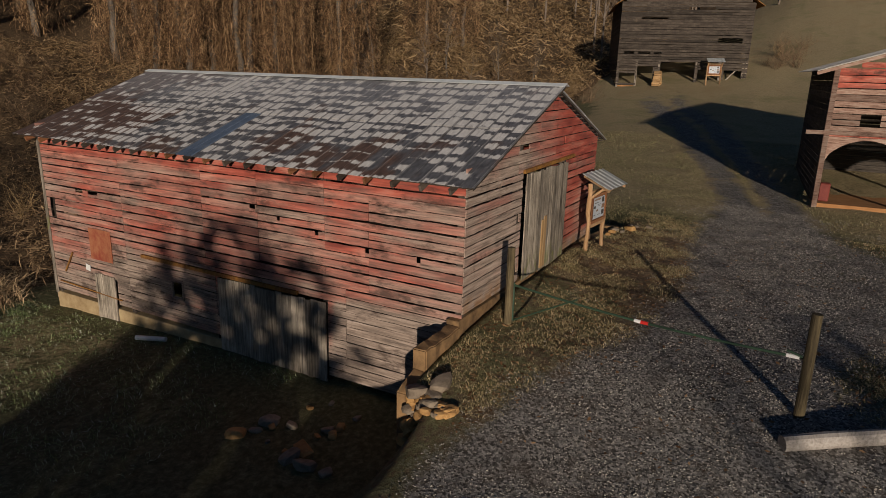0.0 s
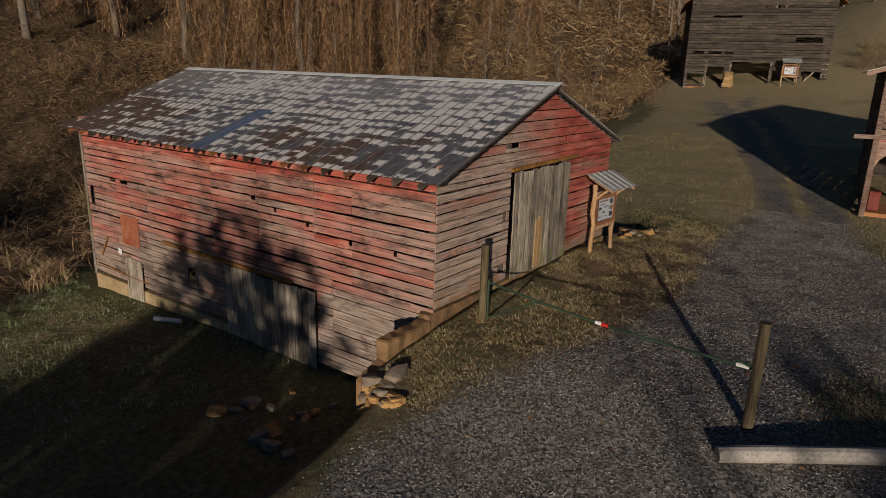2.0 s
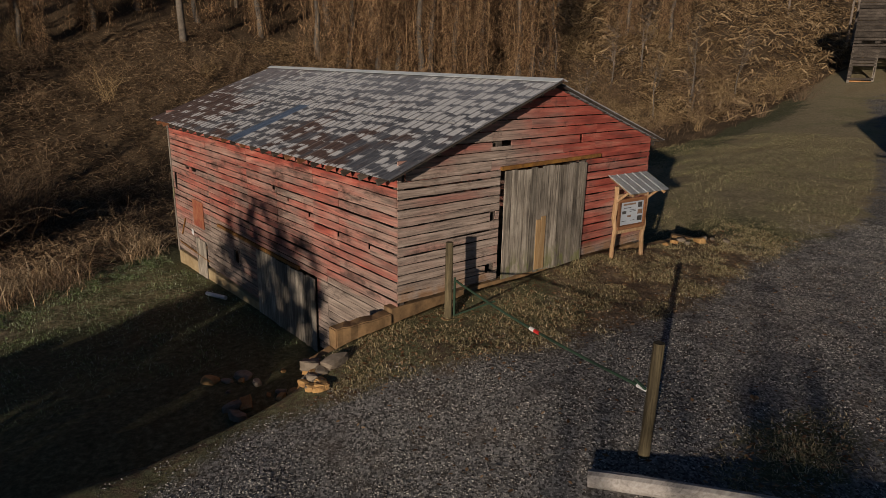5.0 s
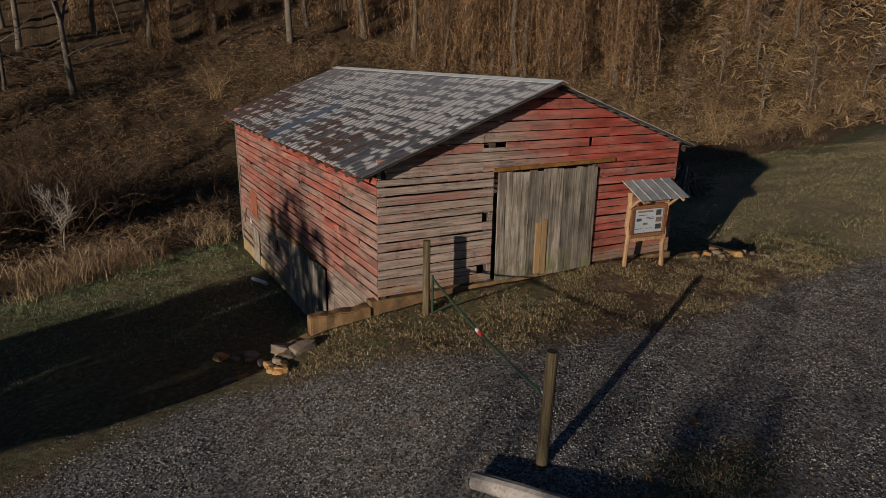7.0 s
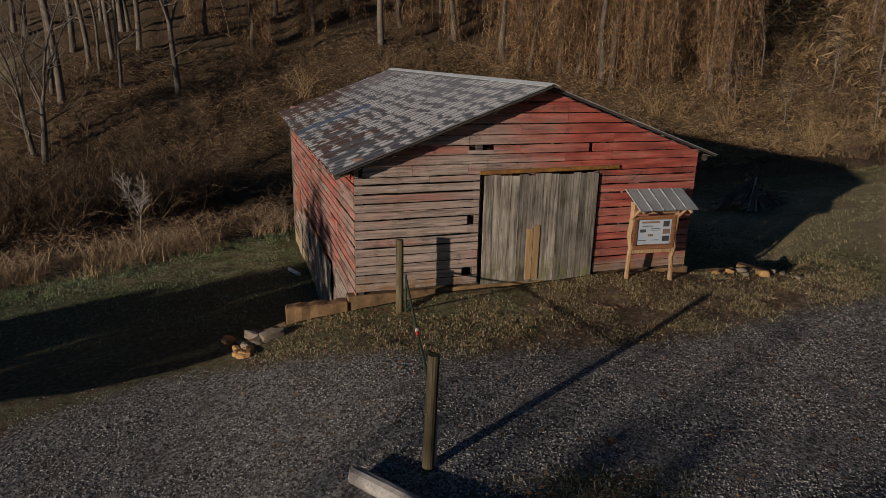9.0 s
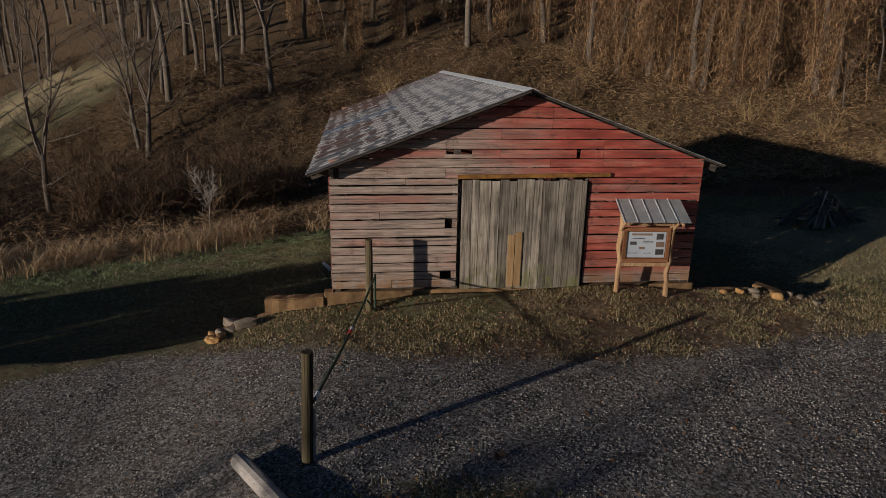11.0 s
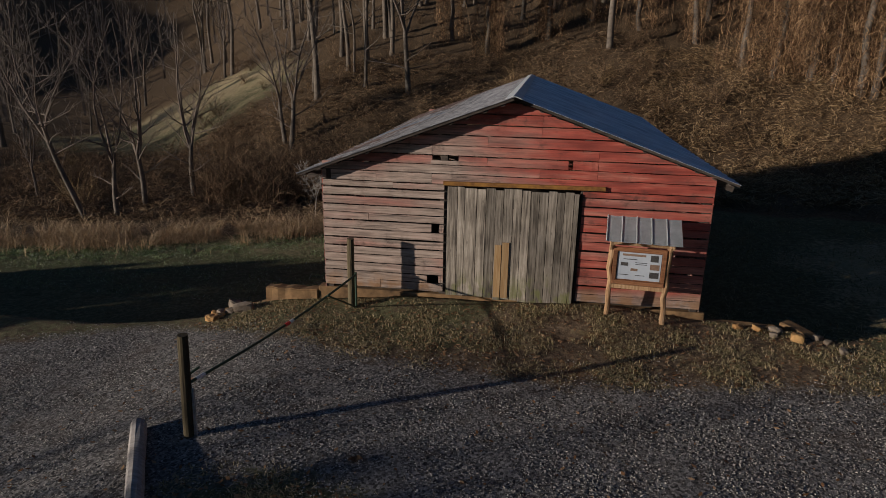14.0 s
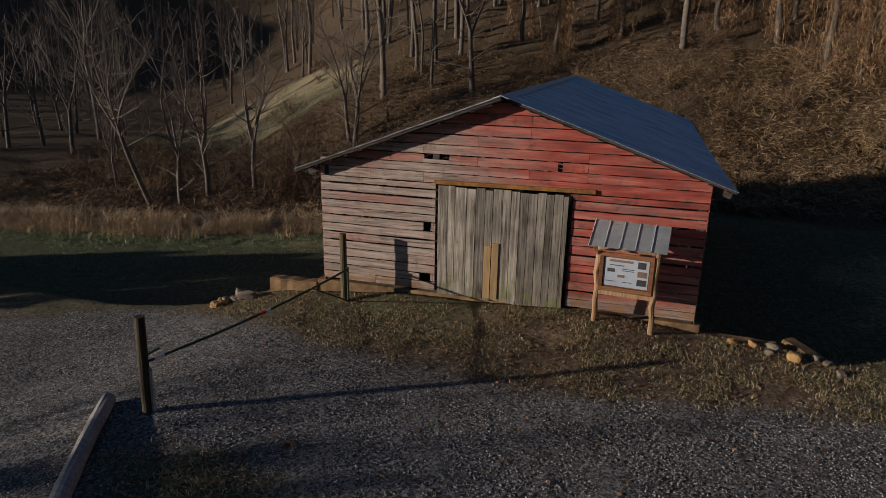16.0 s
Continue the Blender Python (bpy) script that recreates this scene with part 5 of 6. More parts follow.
# ---- bare trees ----
def grow(rng, height, r0, fork=0.3, lean=(0, 0), limbs=13, spread=0.55, fine=True):
    """Trunk and limbs of one leafless tree, foot at the origin."""
    trunk, crown = Soup(), Soup()
    n = 9
    pts = []
    split = fork + rng.uniform(0.02, 0.14)
    wob = Vector((rng.uniform(-0.075, 0.075), rng.uniform(-0.075, 0.075), 0))
    for i in range(n + 1):
        k = split * i / n
        pts.append(Vector((lean[0] * k * height, lean[1] * k * height, -0.4 + k * (height + 0.4))) + wob * height * math.sin(k * 9 + wob.x * 90) * k * 0.8)
    rad = [r0 * (1 - 0.36 * i / n) * (1.3 if i == 0 else 1) for i in range(n + 1)]
    trunk.tube(pts, rad, 7)

    def branch(a, d, length, r, level):
        m = (5, 4, 3, 2)[level] if fine else (5, 4, 2, 2)[level]
        q, out = a, [a]
        for i in range(m):
            d = (d + Vector((rng.uniform(-0.3, 0.3), rng.uniform(-0.3, 0.3), rng.uniform(-0.12, 0.22)))).normalized()
            q = q + d * (length / m)
            out.append(q)
        crown.tube(out, [max(0.006 if fine else 0.012, r * (1 - 0.85 * i / m)) for i in range(m + 1)], 5 if level == 0 else (4 if level == 1 and fine else 3))
        if level < (3 if fine else 2):
            for _ in range((5, 3, 2)[level]):
                k = rng.uniform(0.25, 0.95)
                i = min(int(k * m), m - 1)
                s = out[i].lerp(out[i + 1], k * m - i)
                side = Vector((rng.uniform(-1, 1), rng.uniform(-1, 1), rng.uniform(-0.1, 0.8))).normalized()
                branch(s, (d * 0.75 + side * 0.75).normalized(), length * rng.uniform(0.35, 0.6), r * (1 - 0.8 * k) * 0.6 + 0.003, level + 1)

    # leaders that part at the fork and carry the crown, and a few low limbs
    leaders = max(3, limbs // 3)
    for j in range(leaders):
        az = j * math.tau / leaders + rng.uniform(-0.6, 0.6)
        d = Vector((math.cos(az) * spread * 0.75 + lean[0], math.sin(az) * spread * 0.75 + lean[1], 1.0)).normalized()
        k = rng.uniform(0.75, 1.0)
        m, q, out = 7, pts[n - (j > 1)], [pts[n - (j > 1)]]
        for i in range(m):
            d = (d + Vector((rng.uniform(-0.22, 0.22), rng.uniform(-0.22, 0.22), 0.12))).normalized()
            q = q + d * height * (1 - split) * k / m
            out.append(q)
        r = rad[n] * rng.uniform(0.5, 0.8)
        crown.tube(out, [max(0.012, r * (1 - 0.9 * i / m)) for i in range(m + 1)], 6)
        for i in range(1, m):
            for _ in range(2 if fine and i < 6 else 1):
                az2 = rng.uniform(0, math.tau)
                d2 = Vector((math.cos(az2) * spread * 1.5, math.sin(az2) * spread * 1.5, rng.uniform(0.1, 0.9))).normalized()
                branch(out[i], d2, height * rng.uniform(0.12, 0.24) * (1.2 - 0.5 * i / m), max(0.02, r * (1 - 0.9 * i / m) * 0.6), 1)
    for j in range(limbs // 4):
        i = rng.randint(n // 2, n - 1)
        az = rng.uniform(0, math.tau)
        branch(pts[i], Vector((math.cos(az), math.sin(az), rng.uniform(0.1, 0.5))).normalized(), height * rng.uniform(0.14, 0.28), rad[i] * 0.35, 1)
    return trunk, crown


TREES, FAR_TREES = [], []
trng = random.Random(31)
for hgt, r0, fork, lean, limbs, spread, bark in ((11, 0.17, 0.28, (0, 0), 12, 0.5, BARK), (13, 0.2, 0.22, (0.05, 0.02), 13, 0.45, BARK), (9, 0.13, 0.25, (-0.08, 0.0), 11, 0.6, BARK),
                                           (15, 0.19, 0.4, (0.02, -0.02), 13, 0.4, PALEBARK), (17, 0.23, 0.42, (-0.03, 0.0), 14, 0.38, PALEBARK), (12, 0.15, 0.3, (-0.28, 0.04), 12, 0.5, BARK),
                                           (14, 0.14, 0.3, (0.12, 0.0), 10, 0.35, PALEBARK)):
    t, c = grow(trng, hgt, r0, fork, lean, limbs, spread)
    TREES.append((t.mesh("trunk", bark, True), c.mesh("crown", TWIG if bark is BARK else PALEBARK, True)))
    t, c = grow(trng, hgt, r0, fork, lean, limbs, spread, False)
    FAR_TREES.append((t.mesh("trunk", bark, True), c.mesh("crown", TWIG if bark is BARK else PALEBARK, True)))


def plant(kind, x, y, scale=1.0, turn=0.0, label="bare grey deciduous tree at the wood's edge", group="bare trees"):
    meshes = (TREES if group == "bare trees" else FAR_TREES)[kind]
    ob = empty("tree", (x, y, gz(x, y)), label, "tree", group)
    ob.rotation_euler, ob.scale = (0, 0, turn), (scale,) * 3
    for nm, me in zip(("trunk", "crown"), meshes):
        c = new(nm, me)
        c.parent = ob
    return ob


# the trees that stand clear beside the yard
plant(5, -18.2, 15.1, 1.08, 0.6, "bare slender tree leaning over the reeds")
plant(2, -17.3, 16.3, 1.25, 2.0, "bare forked tree rising from the reeds")
plant(0, -17.2, 18.6, 1.05, 4.0, "bare dark tree behind the reeds")
plant(0, -15.9, 21.8, 1.1, 1.0, "bare forked tree with a low side limb")
plant(2, -25.2, 19.9, 0.8, 5.2, "bare thin tree in the thicket")
plant(1, -13.9, 33.0, 1.1, 0.5, "large bare many-stemmed tree")
plant(1, -14.6, 33.6, 1.0, 2.4, "large bare many-stemmed tree")
plant(4, -11.0, 45.0, 1.1, 0.2, "tall pale-barked bare tree")
plant(3, -12.6, 44.2, 1.1, 3.0, "tall pale-barked bare tree")
plant(3, -10.0, 40.5, 0.9, 1.2, "tall pale-barked bare tree")
for i in range(125):
    for _ in range(30):
        x = trng.uniform(-45, 55)
        y = trng.uniform(27, 75)
        if x > 40 and y < 40:
            continue
        if meadow(x, y + 2) > 0.3 or -44 < x < -17 and y < 52:
            continue
        if -17 < x < 0 and y < 37 or x < -17 and y < 30 + 0.3 * (x + 8) or 0 <= x < 36 and y < 42:
            continue
        break
    plant(trng.choice((0, 1, 3, 4, 4, 6, 6, 3)), x, y, trng.uniform(0.85, 1.35), trng.uniform(0, 6), "bare winter tree on the wooded hillside", "hillside trees")

# sapling by the brush, with pale twigs
sap = empty("sapling", (-6.9, 18.5, gz(-6.9, 18.5)), "small pale bare sapling in the dry brush", "sapling")
t, c = grow(random.Random(4), 3.6, 0.035, 0.3, (0.03, 0), 9, 0.5)
for nm, s in (("trunk", t), ("crown", c)):
    o = new(nm, s.mesh(nm, SAPLING, True))
    o.parent = sap
for i, (x, y, s) in enumerate(((36, 24, 0.5), (40, 20, 0.45), (44, 19, 0.5), (47, 21, 0.6), (34, 27, 0.55), (51, 19, 0.5), (42, 26, 0.7), (38, 29, 0.7), (48, 27, 0.8))):
    plant(6 if i % 2 else 2, x, y, s, i * 1.3, "young pale bare tree on the brushy slope", "young trees")


# ---- vine-draped trees ----
def vine_tree(rng, height, spread, strands):
    trunk, vines = Soup(), Soup()
    pts = [Vector((rng.uniform(-0.2, 0.2), rng.uniform(-0.2, 0.2), -0.5 + i * (height + 0.5) / 7)) for i in range(8)]
    trunk.tube(pts, [0.26 - 0.03 * i for i in range(8)], 7)
    arms = []
    for j in range(9):
        a, k = rng.uniform(0, math.tau), rng.uniform(0.45, 1.0)
        s = Vector((0, 0, k * height))
        e = s + Vector((math.cos(a), math.sin(a), rng.uniform(-0.1, 0.5))) * spread * rng.uniform(0.6, 1.0)
        arms.append((s, e))
        trunk.tube([s, s.lerp(e, 0.5) + Vector((0, 0, 0.3)), e], [0.12, 0.08, 0.03], 5)
    arms += [(pts[i], pts[i + 1]) for i in range(3, 7)]
    # drapes: tangled columns hung from the arms, with dark gaps between one and the next
    for j in range(strands // 75):
        s, e = rng.choice(arms)
        c = s.lerp(e, rng.random() ** 0.7) + Vector((rng.gauss(0, 0.25), rng.gauss(0, 0.25), rng.gauss(0.2, 0.3)))
        fall = min(rng.uniform(0.45, 1.05) * height, c.z + 0.2)
        lean = Vector((rng.gauss(0, 0.07), rng.gauss(0, 0.07), 0))
        wide = rng.uniform(0.10, 0.34)
        ph = rng.uniform(0, 6)
        for _ in range(330):
            k = rng.random() ** 0.85
            w = wide * (0.55 + 0.75 * k + 0.3 * math.sin(ph + 7 * k))
            p = c + lean * fall * k + Vector((rng.gauss(0, w), rng.gauss(0, w), -fall * k + rng.gauss(0, 0.15)))
            l = rng.uniform(0.18, 0.75)
            q = p + Vector((rng.gauss(0, 0.17), rng.gauss(0, 0.17), -l * rng.uniform(0.1, 0.6)))
            t = q + Vector((rng.gauss(0, 0.2), rng.gauss(0, 0.2), -l * rng.uniform(-0.3, 0.6)))
            side = Vector((rng.uniform(-1, 1), rng.uniform(-1, 1), rng.uniform(-0.4, 0.4))).normalized()
            wd = rng.uniform(0.006, 0.017)
            vines.ribbon([p, q, t], [wd, wd * 1.2, wd * 0.5], side)
        for _ in range(2):
            q = c + Vector((rng.gauss(0, wide), rng.gauss(0, wide), 0))
            out = [q]
            for i in range(6):
                q = q + lean * fall / 6 + Vector((rng.gauss(0, 0.12), rng.gauss(0, 0.12), -fall / 6))
                out.append(q)
            vines.ribbon(out, [0.010] * 7, Vector((rng.uniform(-1, 1), rng.uniform(-1, 1), 0)).normalized())
    return trunk.mesh("trunk", BARK, True), vines.mesh("vines", VINE)


vrng = random.Random(17)
VINED = [vine_tree(vrng, h, s, n) for h, s, n in ((11.0, 2.4, 1100), (12.5, 2.7, 1300), (9.0, 2.3, 900))]


def plant_vined(kind, x, y, s=1.0, turn=0.0):
    ob = empty("vine_covered_tree", (x, y, gz(x, y)), "dead tree smothered in hanging dry brown vines", "tree", "vine-covered trees")
    ob.rotation_euler, ob.scale = (0, 0, turn), (s,) * 3
    for nm, me in zip(("trunk", "vines"), VINED[kind]):
        c = new(nm, me)
        c.parent = ob


for i in range(13):
    k = i / 12
    x, y = 20.5 + 13.5 * k, 37.5 - 9.5 * k
    plant_vined(i % 2, x + vrng.uniform(-0.8, 0.8), y + vrng.uniform(-1.0, 1.5), vrng.uniform(0.95, 1.2), vrng.uniform(0, 6))
for x, y, kind, s in ((17, 44, 1, 1.1), (13, 47, 0, 1.1), (24, 45, 1, 1.3), (30, 41, 0, 1.3), (36, 36, 1, 1.2), (9, 50, 0, 1.0), (5, 48, 2, 1.1),
                   (0, 46, 2, 1.0), (-4, 50, 0, 0.9), (28, 48, 1, 1.3), (35, 43, 1, 1.3), (52, 32, 1, 0.9), (57, 30, 0, 1.0), (20, 52, 0, 1.3)):
    plant_vined(kind, x, y, s, vrng.uniform(0, 6))

# ---- shrubs and thickets ----
def shrub(rng, height, stems, material):
    s = Soup()
    for _ in range(stems):
        a = rng.uniform(0, math.tau)
        d = Vector((math.cos(a) * rng.uniform(0.1, 0.7), math.sin(a) * rng.uniform(0.1, 0.7), 1)).normalized()
        p = Vector((rng.gauss(0, 0.3), rng.gauss(0, 0.3), -0.1))
        l, out = height * rng.uniform(0.55, 1.0), [p]
        for i in range(4):
            d = (d + Vector((rng.uniform(-0.35, 0.35), rng.uniform(-0.35, 0.35), -0.12 * i))).normalized()
            out.append(out[-1] + d * l / 4)
        s.tube(out, [0.016, 0.013, 0.010, 0.007, 0.003], 3)
        for _ in range(9):
            b = out[rng.randint(1, 4)]
            e = Vector((rng.uniform(-1, 1), rng.uniform(-1, 1), rng.uniform(-0.4, 1.0))).normalized() * height * rng.uniform(0.12, 0.35)
            s.ribbon([b, b + e * 0.55 + Vector((0, 0, 0.04)), b + e], [0.007, 0.007, 0.004], Vector((rng.uniform(-1, 1), rng.uniform(-1, 1), 0.2)).normalized())
    return s.mesh("twigs", material)


brng = random.Random(23)
SHRUBS = [shrub(brng, 2.6, 22, SHRUB), shrub(brng, 3.4, 26, SHRUB), shrub(brng, 2.0, 24, SHRUB), shrub(brng, 3.0, 24, HAYSHRUB)]


def plant_shrub(kind, x, y, s):
    ob = new("shrub", SHRUBS[kind])
    ob.matrix_basis = Matrix.Translation((x, y, gz(x, y))) @ Matrix.Rotation(brng.uniform(0, 6), 4, "Z") @ Matrix.Scale(s, 4)
    golden = kind == 3
    tagged(ob, "golden-brown leafless shrub on the sunny slope" if golden else "dense brown leafless shrub at the foot of the woods", "shrub", "shrubs")


for x0, x1, y0, y1, count, gold in ((27, 60, 15, 34, 52, 0.3), (-14, 22, 21, 46, 40, 0.1), (-42, -17, 17, 44, 42, 0.03), (50, 63, 15.5, 32, 24, 0.4), (66, 76, -4, 6, 16, 0.2), (44, 56, 13, 19, 10, 0.5), (30, 44, 24, 34, 14, 0.2), (-30, -8, 40, 60, 10, 0.0), (-27, -8, 19, 31, 42, 0.0)):
    for _ in range(count):
        x, y = brng.uniform(x0, x1), brng.uniform(y0, y1)
        if y < 21 and -17 < x < 27:
            continue
        plant_shrub(3 if brng.random() < gold else brng.randrange(3), x, y, brng.uniform(0.55, 1.1))

# tall thicket on the bank beyond the reeds
for _ in range(42):
    x = brng.uniform(-14, -3.5)
    plant_shrub(brng.randrange(3), x, float(np.interp(x, [-14, -3.5], [18.5, 21.5])) + brng.uniform(0, 5.5), brng.uniform(1.1, 1.6))

# ---- far woods ----
fw = Soup()
frng = random.Random(41)
placed = 0
while placed < 860:
    a, r = frng.uniform(0, math.tau), frng.uniform(75, 260)
    x, y = r * math.cos(a), r * math.sin(a) + 10
    if y < 22 - 0.2 * x and x > 40 and not (x > 150) or y < -30:
        continue
    if (x < -20 and -24 < -0.477 * x + 0.879 * y < 26):
        continue
    z = gz(x, y)
    h = frng.uniform(11, 19)
    fw.tube([Vector((x, y, z - 0.5)), Vector((x + frng.uniform(-0.4, 0.4), y, z + h * 0.5)), Vector((x + frng.uniform(-1, 1), y, z + h))], [0.2, 0.13, 0.02], 4)
    for _ in range(12):
        k = frng.uniform(0.3, 0.95)
        s = Vector((x, y, z + h * k))
        az = frng.uniform(0, math.tau)
        e = s + Vector((math.cos(az) * 0.5, math.sin(az) * 0.5, frng.uniform(0.5, 1.0))) * h * 0.28 * (1.2 - 0.6 * k)
        mid = s.lerp(e, 0.5) + Vector((frng.uniform(-0.3, 0.3), frng.uniform(-0.3, 0.3), 0.2))
        fw.tube([s, mid, e], [0.06, 0.035, 0.012], 3)
        for _ in range(3):
            t = s.lerp(e, frng.uniform(0.3, 0.9))
            f = t + Vector((frng.uniform(-1, 1), frng.uniform(-1, 1), frng.uniform(0.2, 1))) * 1.3
            fw.tube([t, f], [0.025, 0.008], 3)
    placed += 1
tagged(new("far_woods", fw.mesh("far_woods", TWIG)), "bare grey-brown winter woods on the distant hills", "woods", kind="stuff")


# ---- brush, reeds, grass, leaves and gravel ----
def sample(rng, count, spot, keep):
    """Points (x, y, z, size) on the ground; spot draws one, keep judges it by the zones there and gives its size or 0."""
    out = []
    while len(out) < count:
        xy = np.array([spot(rng) for _ in range(20000)])
        g = np.stack([*zones(xy[:, 0], xy[:, 1])[:3], ground_z(xy[:, 0], xy[:, 1])], -1).tolist()
        for (x, y), (gravel, grass, litter, z) in zip(xy.tolist(), g):
            k = keep(rng, x, y, gravel, litter)
            if k:
                out.append((x, y, z, k))
    return out[:count]


def scatter_blades(name, label, category, material, count, spot, keep, seed, length, width, bend, segs=3):
    rng = random.Random(seed)
    soup = Soup()
    for x, y, z, k in sample(rng, count, spot, keep):
        l = rng.uniform(*length) * k
        az = rng.uniform(0, math.tau)
        d = Vector((math.cos(az), math.sin(az), 0))
        b = rng.uniform(*bend)
        foot = Vector((x, y, z - 0.03))
        pts = [foot + d * (l * b * (i / segs) ** 2) + Vector((0, 0, l * (i / segs - 0.55 * b * (i / segs) ** 2))) for i in range(segs + 1)]
        w = rng.uniform(*width)
        soup.ribbon(pts, [w * (1 - 0.7 * i / segs) for i in range(segs + 1)], Vector((-d.y, d.x, 0)).lerp(d, rng.random() * 0.8))
    return tagged(new(name, soup.mesh(name, material)), label, category, kind="stuff")


def scatter_tangle(name, label, category, material, count, spot, keep, seed, length, width, lift):
    """Short bent stems lying over each other in mounds."""
    rng = random.Random(seed)
    soup = Soup()
    for x, y, z, k in sample(rng, count, spot, keep):
        l = rng.uniform(*length) * k
        az = rng.uniform(0, math.tau)
        d = Vector((math.cos(az), math.sin(az), 0))
        top = lift * k * (0.5 + max(-0.4, lumps(x, y, 7, 0.55))) * rng.random() ** 0.6
        p = Vector((x, y, z + top))
        q = p + d * l * 0.5 + Vector((rng.gauss(0, 0.08), rng.gauss(0, 0.08), rng.uniform(-0.1, 0.35) * l))
        t = q + d * l * 0.4 + Vector((rng.gauss(0, 0.12), rng.gauss(0, 0.12), rng.uniform(-0.6, 0.3) * l))
        w = rng.uniform(*width)
        soup.ribbon([p, q, t], [w, w * 1.1, w * 0.4], Vector((-d.y, d.x, rng.uniform(-1, 1))).normalized())
    return tagged(new(name, soup.mesh(name, material)), label, category, kind="stuff")


def lumps(x, y, seed, scale):
    return noise.noise(Vector((x * scale, y * scale, seed)))


def keep_brush(rng, x, y, gravel, litter):
    if litter < rng.uniform(0.2, 0.8) or lumps(x, y, 0, 0.25) < rng.uniform(-0.5, 0.2):
        return 0
    return 0.7 + 0.8 * max(0.0, lumps(x, y, 5, 0.2))


def keep_mat(rng, x, y, gravel, litter):
    if litter < rng.uniform(0.3, 0.9) or lumps(x, y, 11, 0.45) < rng.uniform(-0.75, 0.05) or meadow(x, y) > 0.3:
        return 0
    return 0.8 + 0.5 * max(0.0, lumps(x, y, 5, 0.2))


def spot_ditch(rng):
    x = rng.uniform(-27, -0.3)
    return x, float(np.interp(x, [-27, -16, -10, -7, -4, 0], [9.6, 10.6, 12.1, 14.0, 16.0, 18.6])) + rng.gauss(-2.0, 0.7)


def keep_clumps(rng, x, y, gravel, litter):
    return 0.6 + 1.2 * max(0.0, lumps(x, y, 13, 2.2)) if lumps(x, y, 13, 2.2) > rng.uniform(-0.3, 0.15) else 0


def spot_reeds(rng):
    x = rng.uniform(-27, 0)
    return x, float(np.interp(x, [-27, -16, -10, -7, -4, 0], [9.6, 10.6, 12.1, 14.0, 16.0, 18.6])) + rng.gauss(0.2, 0.9)


def keep_reeds(rng, x, y, gravel, litter):
    return 1.0 if lumps(x, y, 3, 0.6) > -0.15 else 0


def keep_yard(rng, x, y, gravel, litter):
    return 0 if litter > 0.6 or lumps(x, y, 9, 0.9) < rng.uniform(-0.6, 0.3) else 1.0


def keep_front(rng, x, y, gravel, litter):
    return 0 if gravel > rng.uniform(0.2, 0.7) or lumps(x, y, 1, 0.9) + 0.5 * lumps(x, y, 6, 2.6) < rng.uniform(-0.3, 0.4) else 1.0


def keep_lane(rng, x, y, gravel, litter):
    if gravel > 0.4 or litter > 0.6 or (19 < x < 29 and y < -6.3) or (x < 13 and y < 0):
        return 0
    return 0 if lumps(x, y, 2, 0.4) < rng.uniform(-0.6, 0.35) else 1.0


def area(x0, x1, y0, y1):
    return lambda rng: (rng.uniform(x0, x1), rng.uniform(y0, y1))


scatter_blades("hillside_brush", "dry brown brush standing over the hillside", "brush", BRUSH, 22000, area(-34, 70, 9, 58), keep_brush, 51, (0.5, 1.5), (0.009, 0.02), (0.6, 1.8))
scatter_tangle("vine_mat", "mounded golden-brown mat of dead creeping vines on the slope", "vines", MAT, 88000, area(12, 58, 17, 42), keep_mat, 56, (0.25, 0.8), (0.010, 0.026), 0.75)
scatter_tangle("ditch_tangle", "dark brown tangle of dead stems beyond the ditch", "brush", BRUSH, 60000, area(-34, 14, 14, 46), keep_mat, 57, (0.3, 0.9), (0.010, 0.024), 0.8)
scatter_tangle("far_brush", "tawny brush on the slope behind the grey barn", "brush", MAT, 42000, area(42, 125, 14, 105), keep_mat, 58, (0.8, 2.2), (0.03, 0.08), 1.8)
scatter_blades("ditch_grass", "clumps of frosted green grass along the ditch", "grass", FROSTGRASS, 26000, spot_ditch, keep_clumps, 59, (0.10, 0.26), (0.008, 0.018), (0.4, 1.5), 2)
scatter_blades("dry_reeds", "straw-coloured broken reeds along the ditch", "reeds", REED, 15000, spot_reeds, keep_reeds, 52, (0.5, 1.4), (0.008, 0.02), (0.4, 1.65), 4)
scatter_blades("yard_grass", "short frosted winter grass in the low yard", "grass", FROSTGRASS, 42000, area(-26, -0.2, 4.5, 17), keep_yard, 53, (0.05, 0.16), (0.006, 0.014), (0.2, 1.2), 2)
scatter_blades("front_grass", "sparse trodden winter grass before the barn", "grass", DRYGRASS, 48000, area(-2.5, 14, -9.5, -0.2), keep_front, 54, (0.05, 0.15), (0.006, 0.014), (0.3, 1.4), 2)
scatter_blades("lane_grass", "rough winter grass beside the lane", "grass", GRASS, 62000, area(9.5, 36, -9, 14), keep_lane, 55, (0.06, 0.22), (0.008, 0.018), (0.5, 1.5), 2)


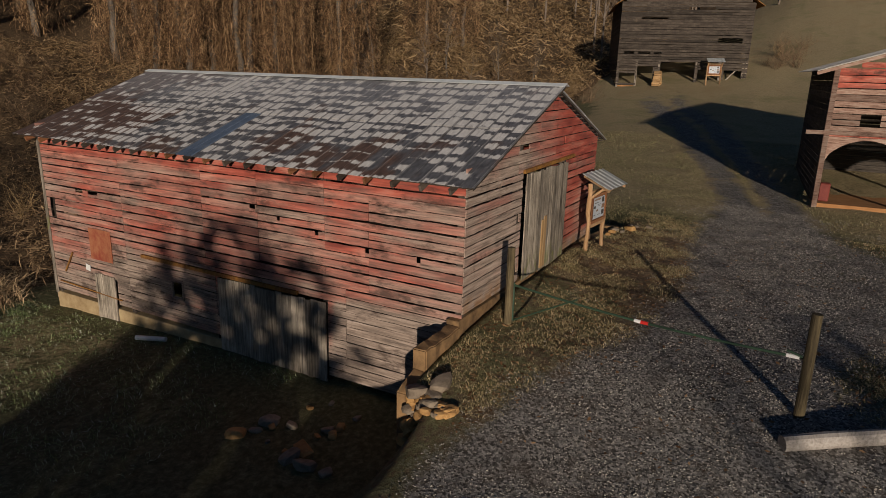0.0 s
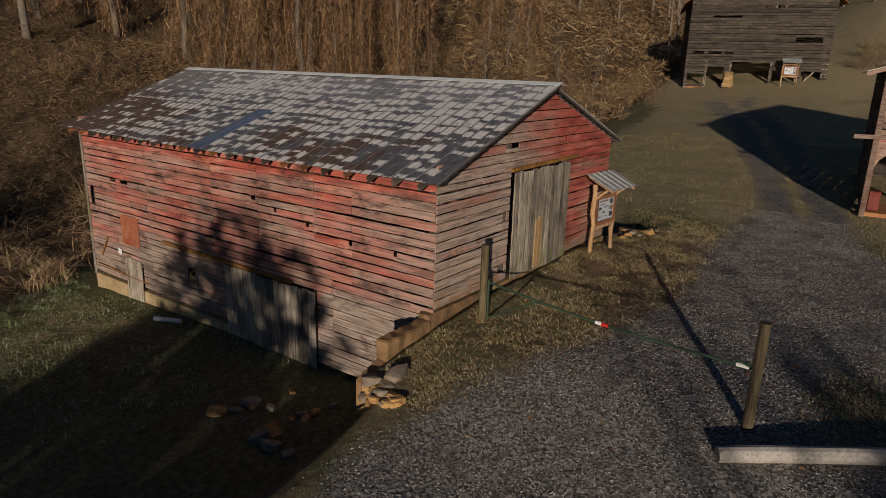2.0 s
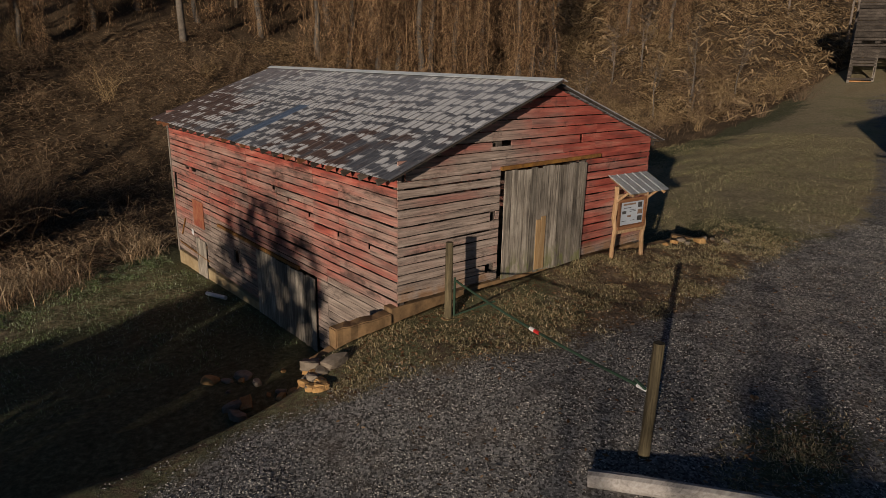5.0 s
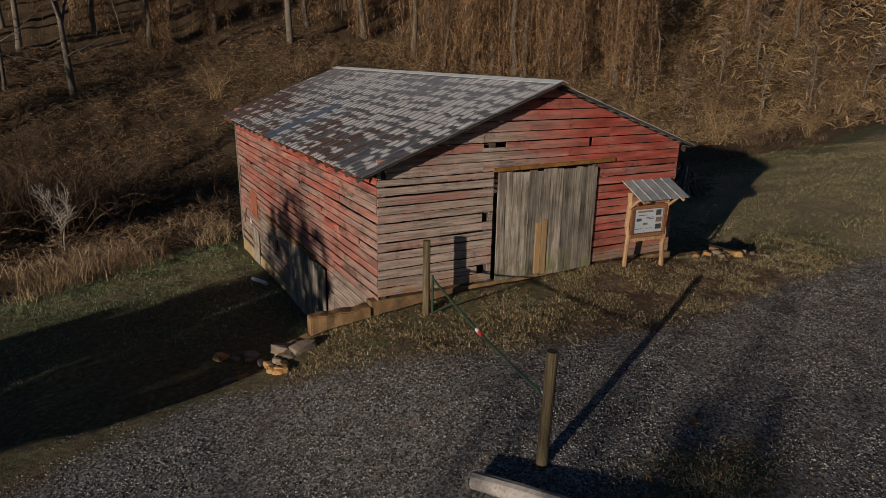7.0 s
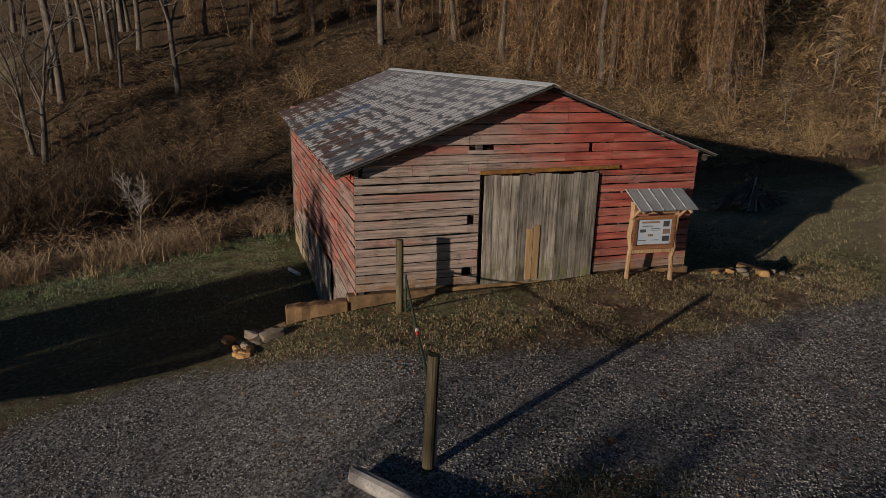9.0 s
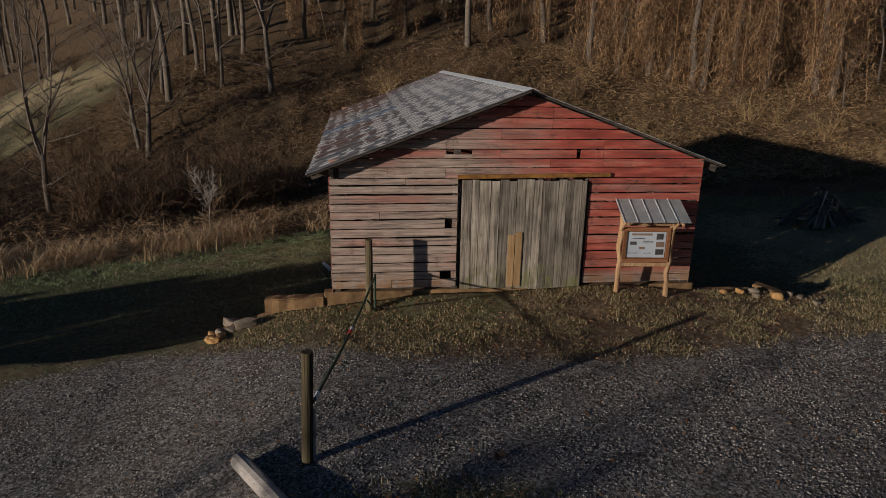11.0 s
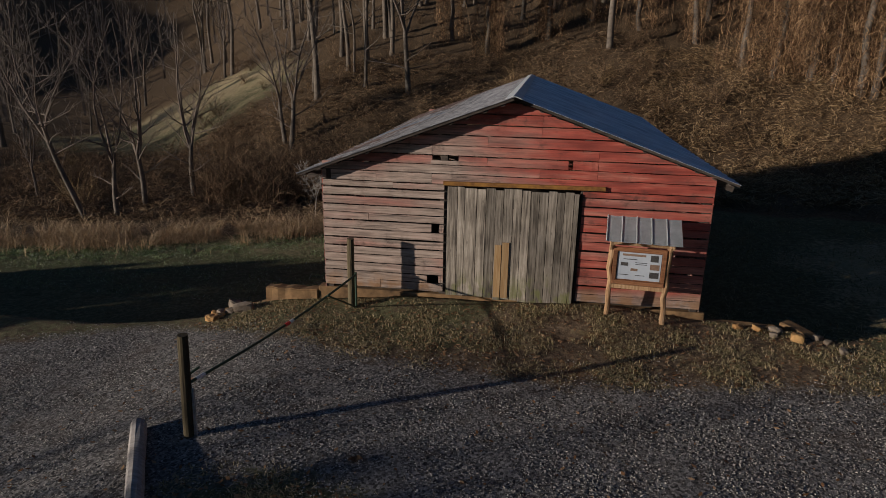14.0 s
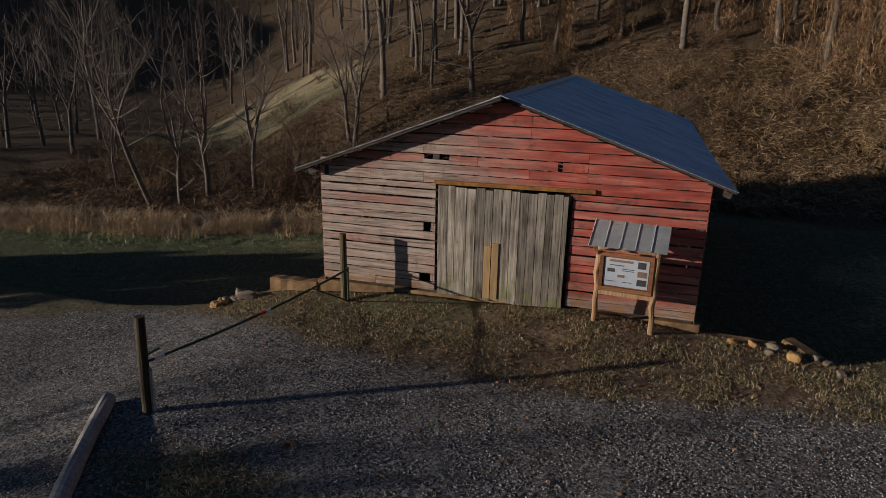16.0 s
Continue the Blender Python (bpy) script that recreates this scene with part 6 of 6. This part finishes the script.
def scatter_stones():
    rng = random.Random(61)
    v, f = [], []
    octa = [(1, 0, 0), (0, 1, 0), (-1, 0, 0), (0, -1, 0), (0, 0, 1)]
    tri = [(0, 1, 4), (1, 2, 4), (2, 3, 4), (3, 0, 4)]

    def keep(rng, x, y, gravel, litter):
        return rng.uniform(0.008, 0.021) if gravel * 0.75 + 0.01 + 0.5 * lumps(x, y, 0, 0.7) + 0.3 * lumps(x, y, 4, 2.1) > rng.random() else 0

    for x, y, z, s in sample(rng, 85000, area(-9, 18, -10, -1.2), keep):
        z += s * 0.15
        a = rng.uniform(0, 6.28)
        ca, sa = math.cos(a), math.sin(a)
        b = len(v)
        for p in octa:
            q = [c * s * rng.uniform(0.6, 1.3) + rng.uniform(-0.3, 0.3) * s for c in p]
            v.append((x + ca * q[0] - sa * q[1], y + sa * q[0] + ca * q[1], z + 0.7 * q[2]))
        f += [tuple(b + i for i in t) for t in tri]
    me = bpy.data.meshes.new("gravel")
    me.from_pydata(v, [], f)
    me.materials.append(STONES)
    tagged(new("gravel", me), "loose grey crushed-stone gravel on the drive", "gravel", kind="stuff")


scatter_stones()


def scatter_leaves():
    rng = random.Random(71)
    s = Soup()
    for x, y, z, k in sample(rng, 3500, area(-3, 14, -9, -0.3), lambda rng, x, y, gravel, litter: gravel < 0.5 or rng.random() < 0.1):
        z += 0.02
        a, l = rng.uniform(0, 6.28), rng.uniform(0.02, 0.055)
        d, e = Vector((math.cos(a), math.sin(a), rng.uniform(-0.3, 0.3))), Vector((-math.sin(a), math.cos(a), rng.uniform(-0.4, 0.4)))
        p = Vector((x, y, z))
        s.ribbon([p - d * l, p, p + d * l], [0.005, l * 0.55, 0.004], e)
    tagged(new("fallen_leaves", s.mesh("fallen_leaves", LEAVES)), "brown fallen leaves strewn before the barn", "leaves", kind="stuff")


scatter_leaves()


# ---- unseen evergreens added behind the visitor to shade the yard and drive ----
def cedar(rng, height, radius, clumps, thin=0.0):
    trunk, crown = Soup(), Soup()
    trunk.tube([Vector((0, 0, -0.4)), Vector((0.05, 0, height * 0.5)), Vector((0, 0.05, height * 0.95))], [0.2, 0.13, 0.02], 7)
    for _ in range(clumps):
        k = rng.random() ** (0.8 + thin)
        z = height * (0.06 + 0.94 * k)
        r = radius * (1 - 0.85 * k ** 1.6) * math.sqrt(rng.random()) * rng.uniform(0.7, 1.15)
        a = rng.uniform(0, math.tau)
        p = Vector((math.cos(a) * r, math.sin(a) * r, z))
        for _ in range(3):
            d = Vector((math.cos(a) + rng.uniform(-0.7, 0.7), math.sin(a) + rng.uniform(-0.7, 0.7), rng.uniform(-0.3, 0.8))).normalized()
            crown.ribbon([p, p + d * 0.25, p + d * 0.5], [0.03, 0.16 * (1 - 0.45 * k * (thin > 0)), 0.02], Vector((rng.uniform(-1, 1), rng.uniform(-1, 1), rng.uniform(-1, 1))).normalized())
    return trunk.mesh("trunk", BARK, True), crown.mesh("crown", EVERGREEN)


crng = random.Random(81)
CEDARS = [cedar(crng, 6.4, 2.0, 2000), cedar(crng, 5.2, 2.3, 2200), cedar(crng, 7.6, 1.9, 2200), cedar(crng, 5.6, 2.7, 480, 0.9)]


def plant_cedar(kind, x, y, s=1.0):
    ob = empty("shade_cedar", (x, y, gz(x, y)), "dense dark evergreen cedar added out of view to shade the yard and drive", "tree", "cedars")
    ob.rotation_euler, ob.scale = (0, 0, crng.uniform(0, 6)), (s,) * 3
    for nm, me in zip(("trunk", "crown"), CEDARS[kind]):
        c = new(nm, me)
        c.parent = ob


def by_sun(along, across):
    """A place given along and across the sun's way."""
    return 0.866 * along - 0.5 * across, 0.5 * along + 0.866 * across


# added shade casters, sized by where their shadows should end
for along, across, kind, s in ((-23, 4.9, 3, 1.2), (-24, 6.6, 3, 1.36), (-23, 8.2, 3, 1.2), (-22, 9.7, 1, 0.66), (-21, 11.0, 1, 0.52), (-21, 12.4, 1, 0.36),
                            (-30, -6.6, 1, 1.0), (-30, -8.7, 1, 1.12), (-30, -10.9, 1, 1.2), (-31, -13.2, 1, 1.25), (-32, -7.2, 3, 1.3), (-33, -10.4, 3, 1.35), (-34, -9.8, 2, 0.95), (-38, -12.6, 0, 1.1), (-42, -16.0, 2, 1.2), (-48, -20.0, 1, 1.4)):
    plant_cedar(kind, *by_sun(along, across), s)
# bare trees out of view, added to break the shade into streaks
for along, across, kind in ((-30, -5.8, 1), (-34, -8.4, 0), (-38, -11.0, 1), (-33, -14.0, 0), (-44, -3.0, 2), (-40, 8.0, 2), (-31, 6.4, 1), (-33, 9.4, 0)):
    plant(kind, *by_sun(along, across), 1.0, along, "bare tree beside the drive", "trees beside the drive")
for i in range(30):
    x, y = crng.uniform(-75, -34), crng.uniform(16, 52)
    if meadow(x, y + 3) < 0.2:
        plant(crng.choice((0, 1, 2, 1)), x, y, crng.uniform(0.8, 1.3), crng.uniform(0, 6), "bare tree in the valley thicket", "valley trees")
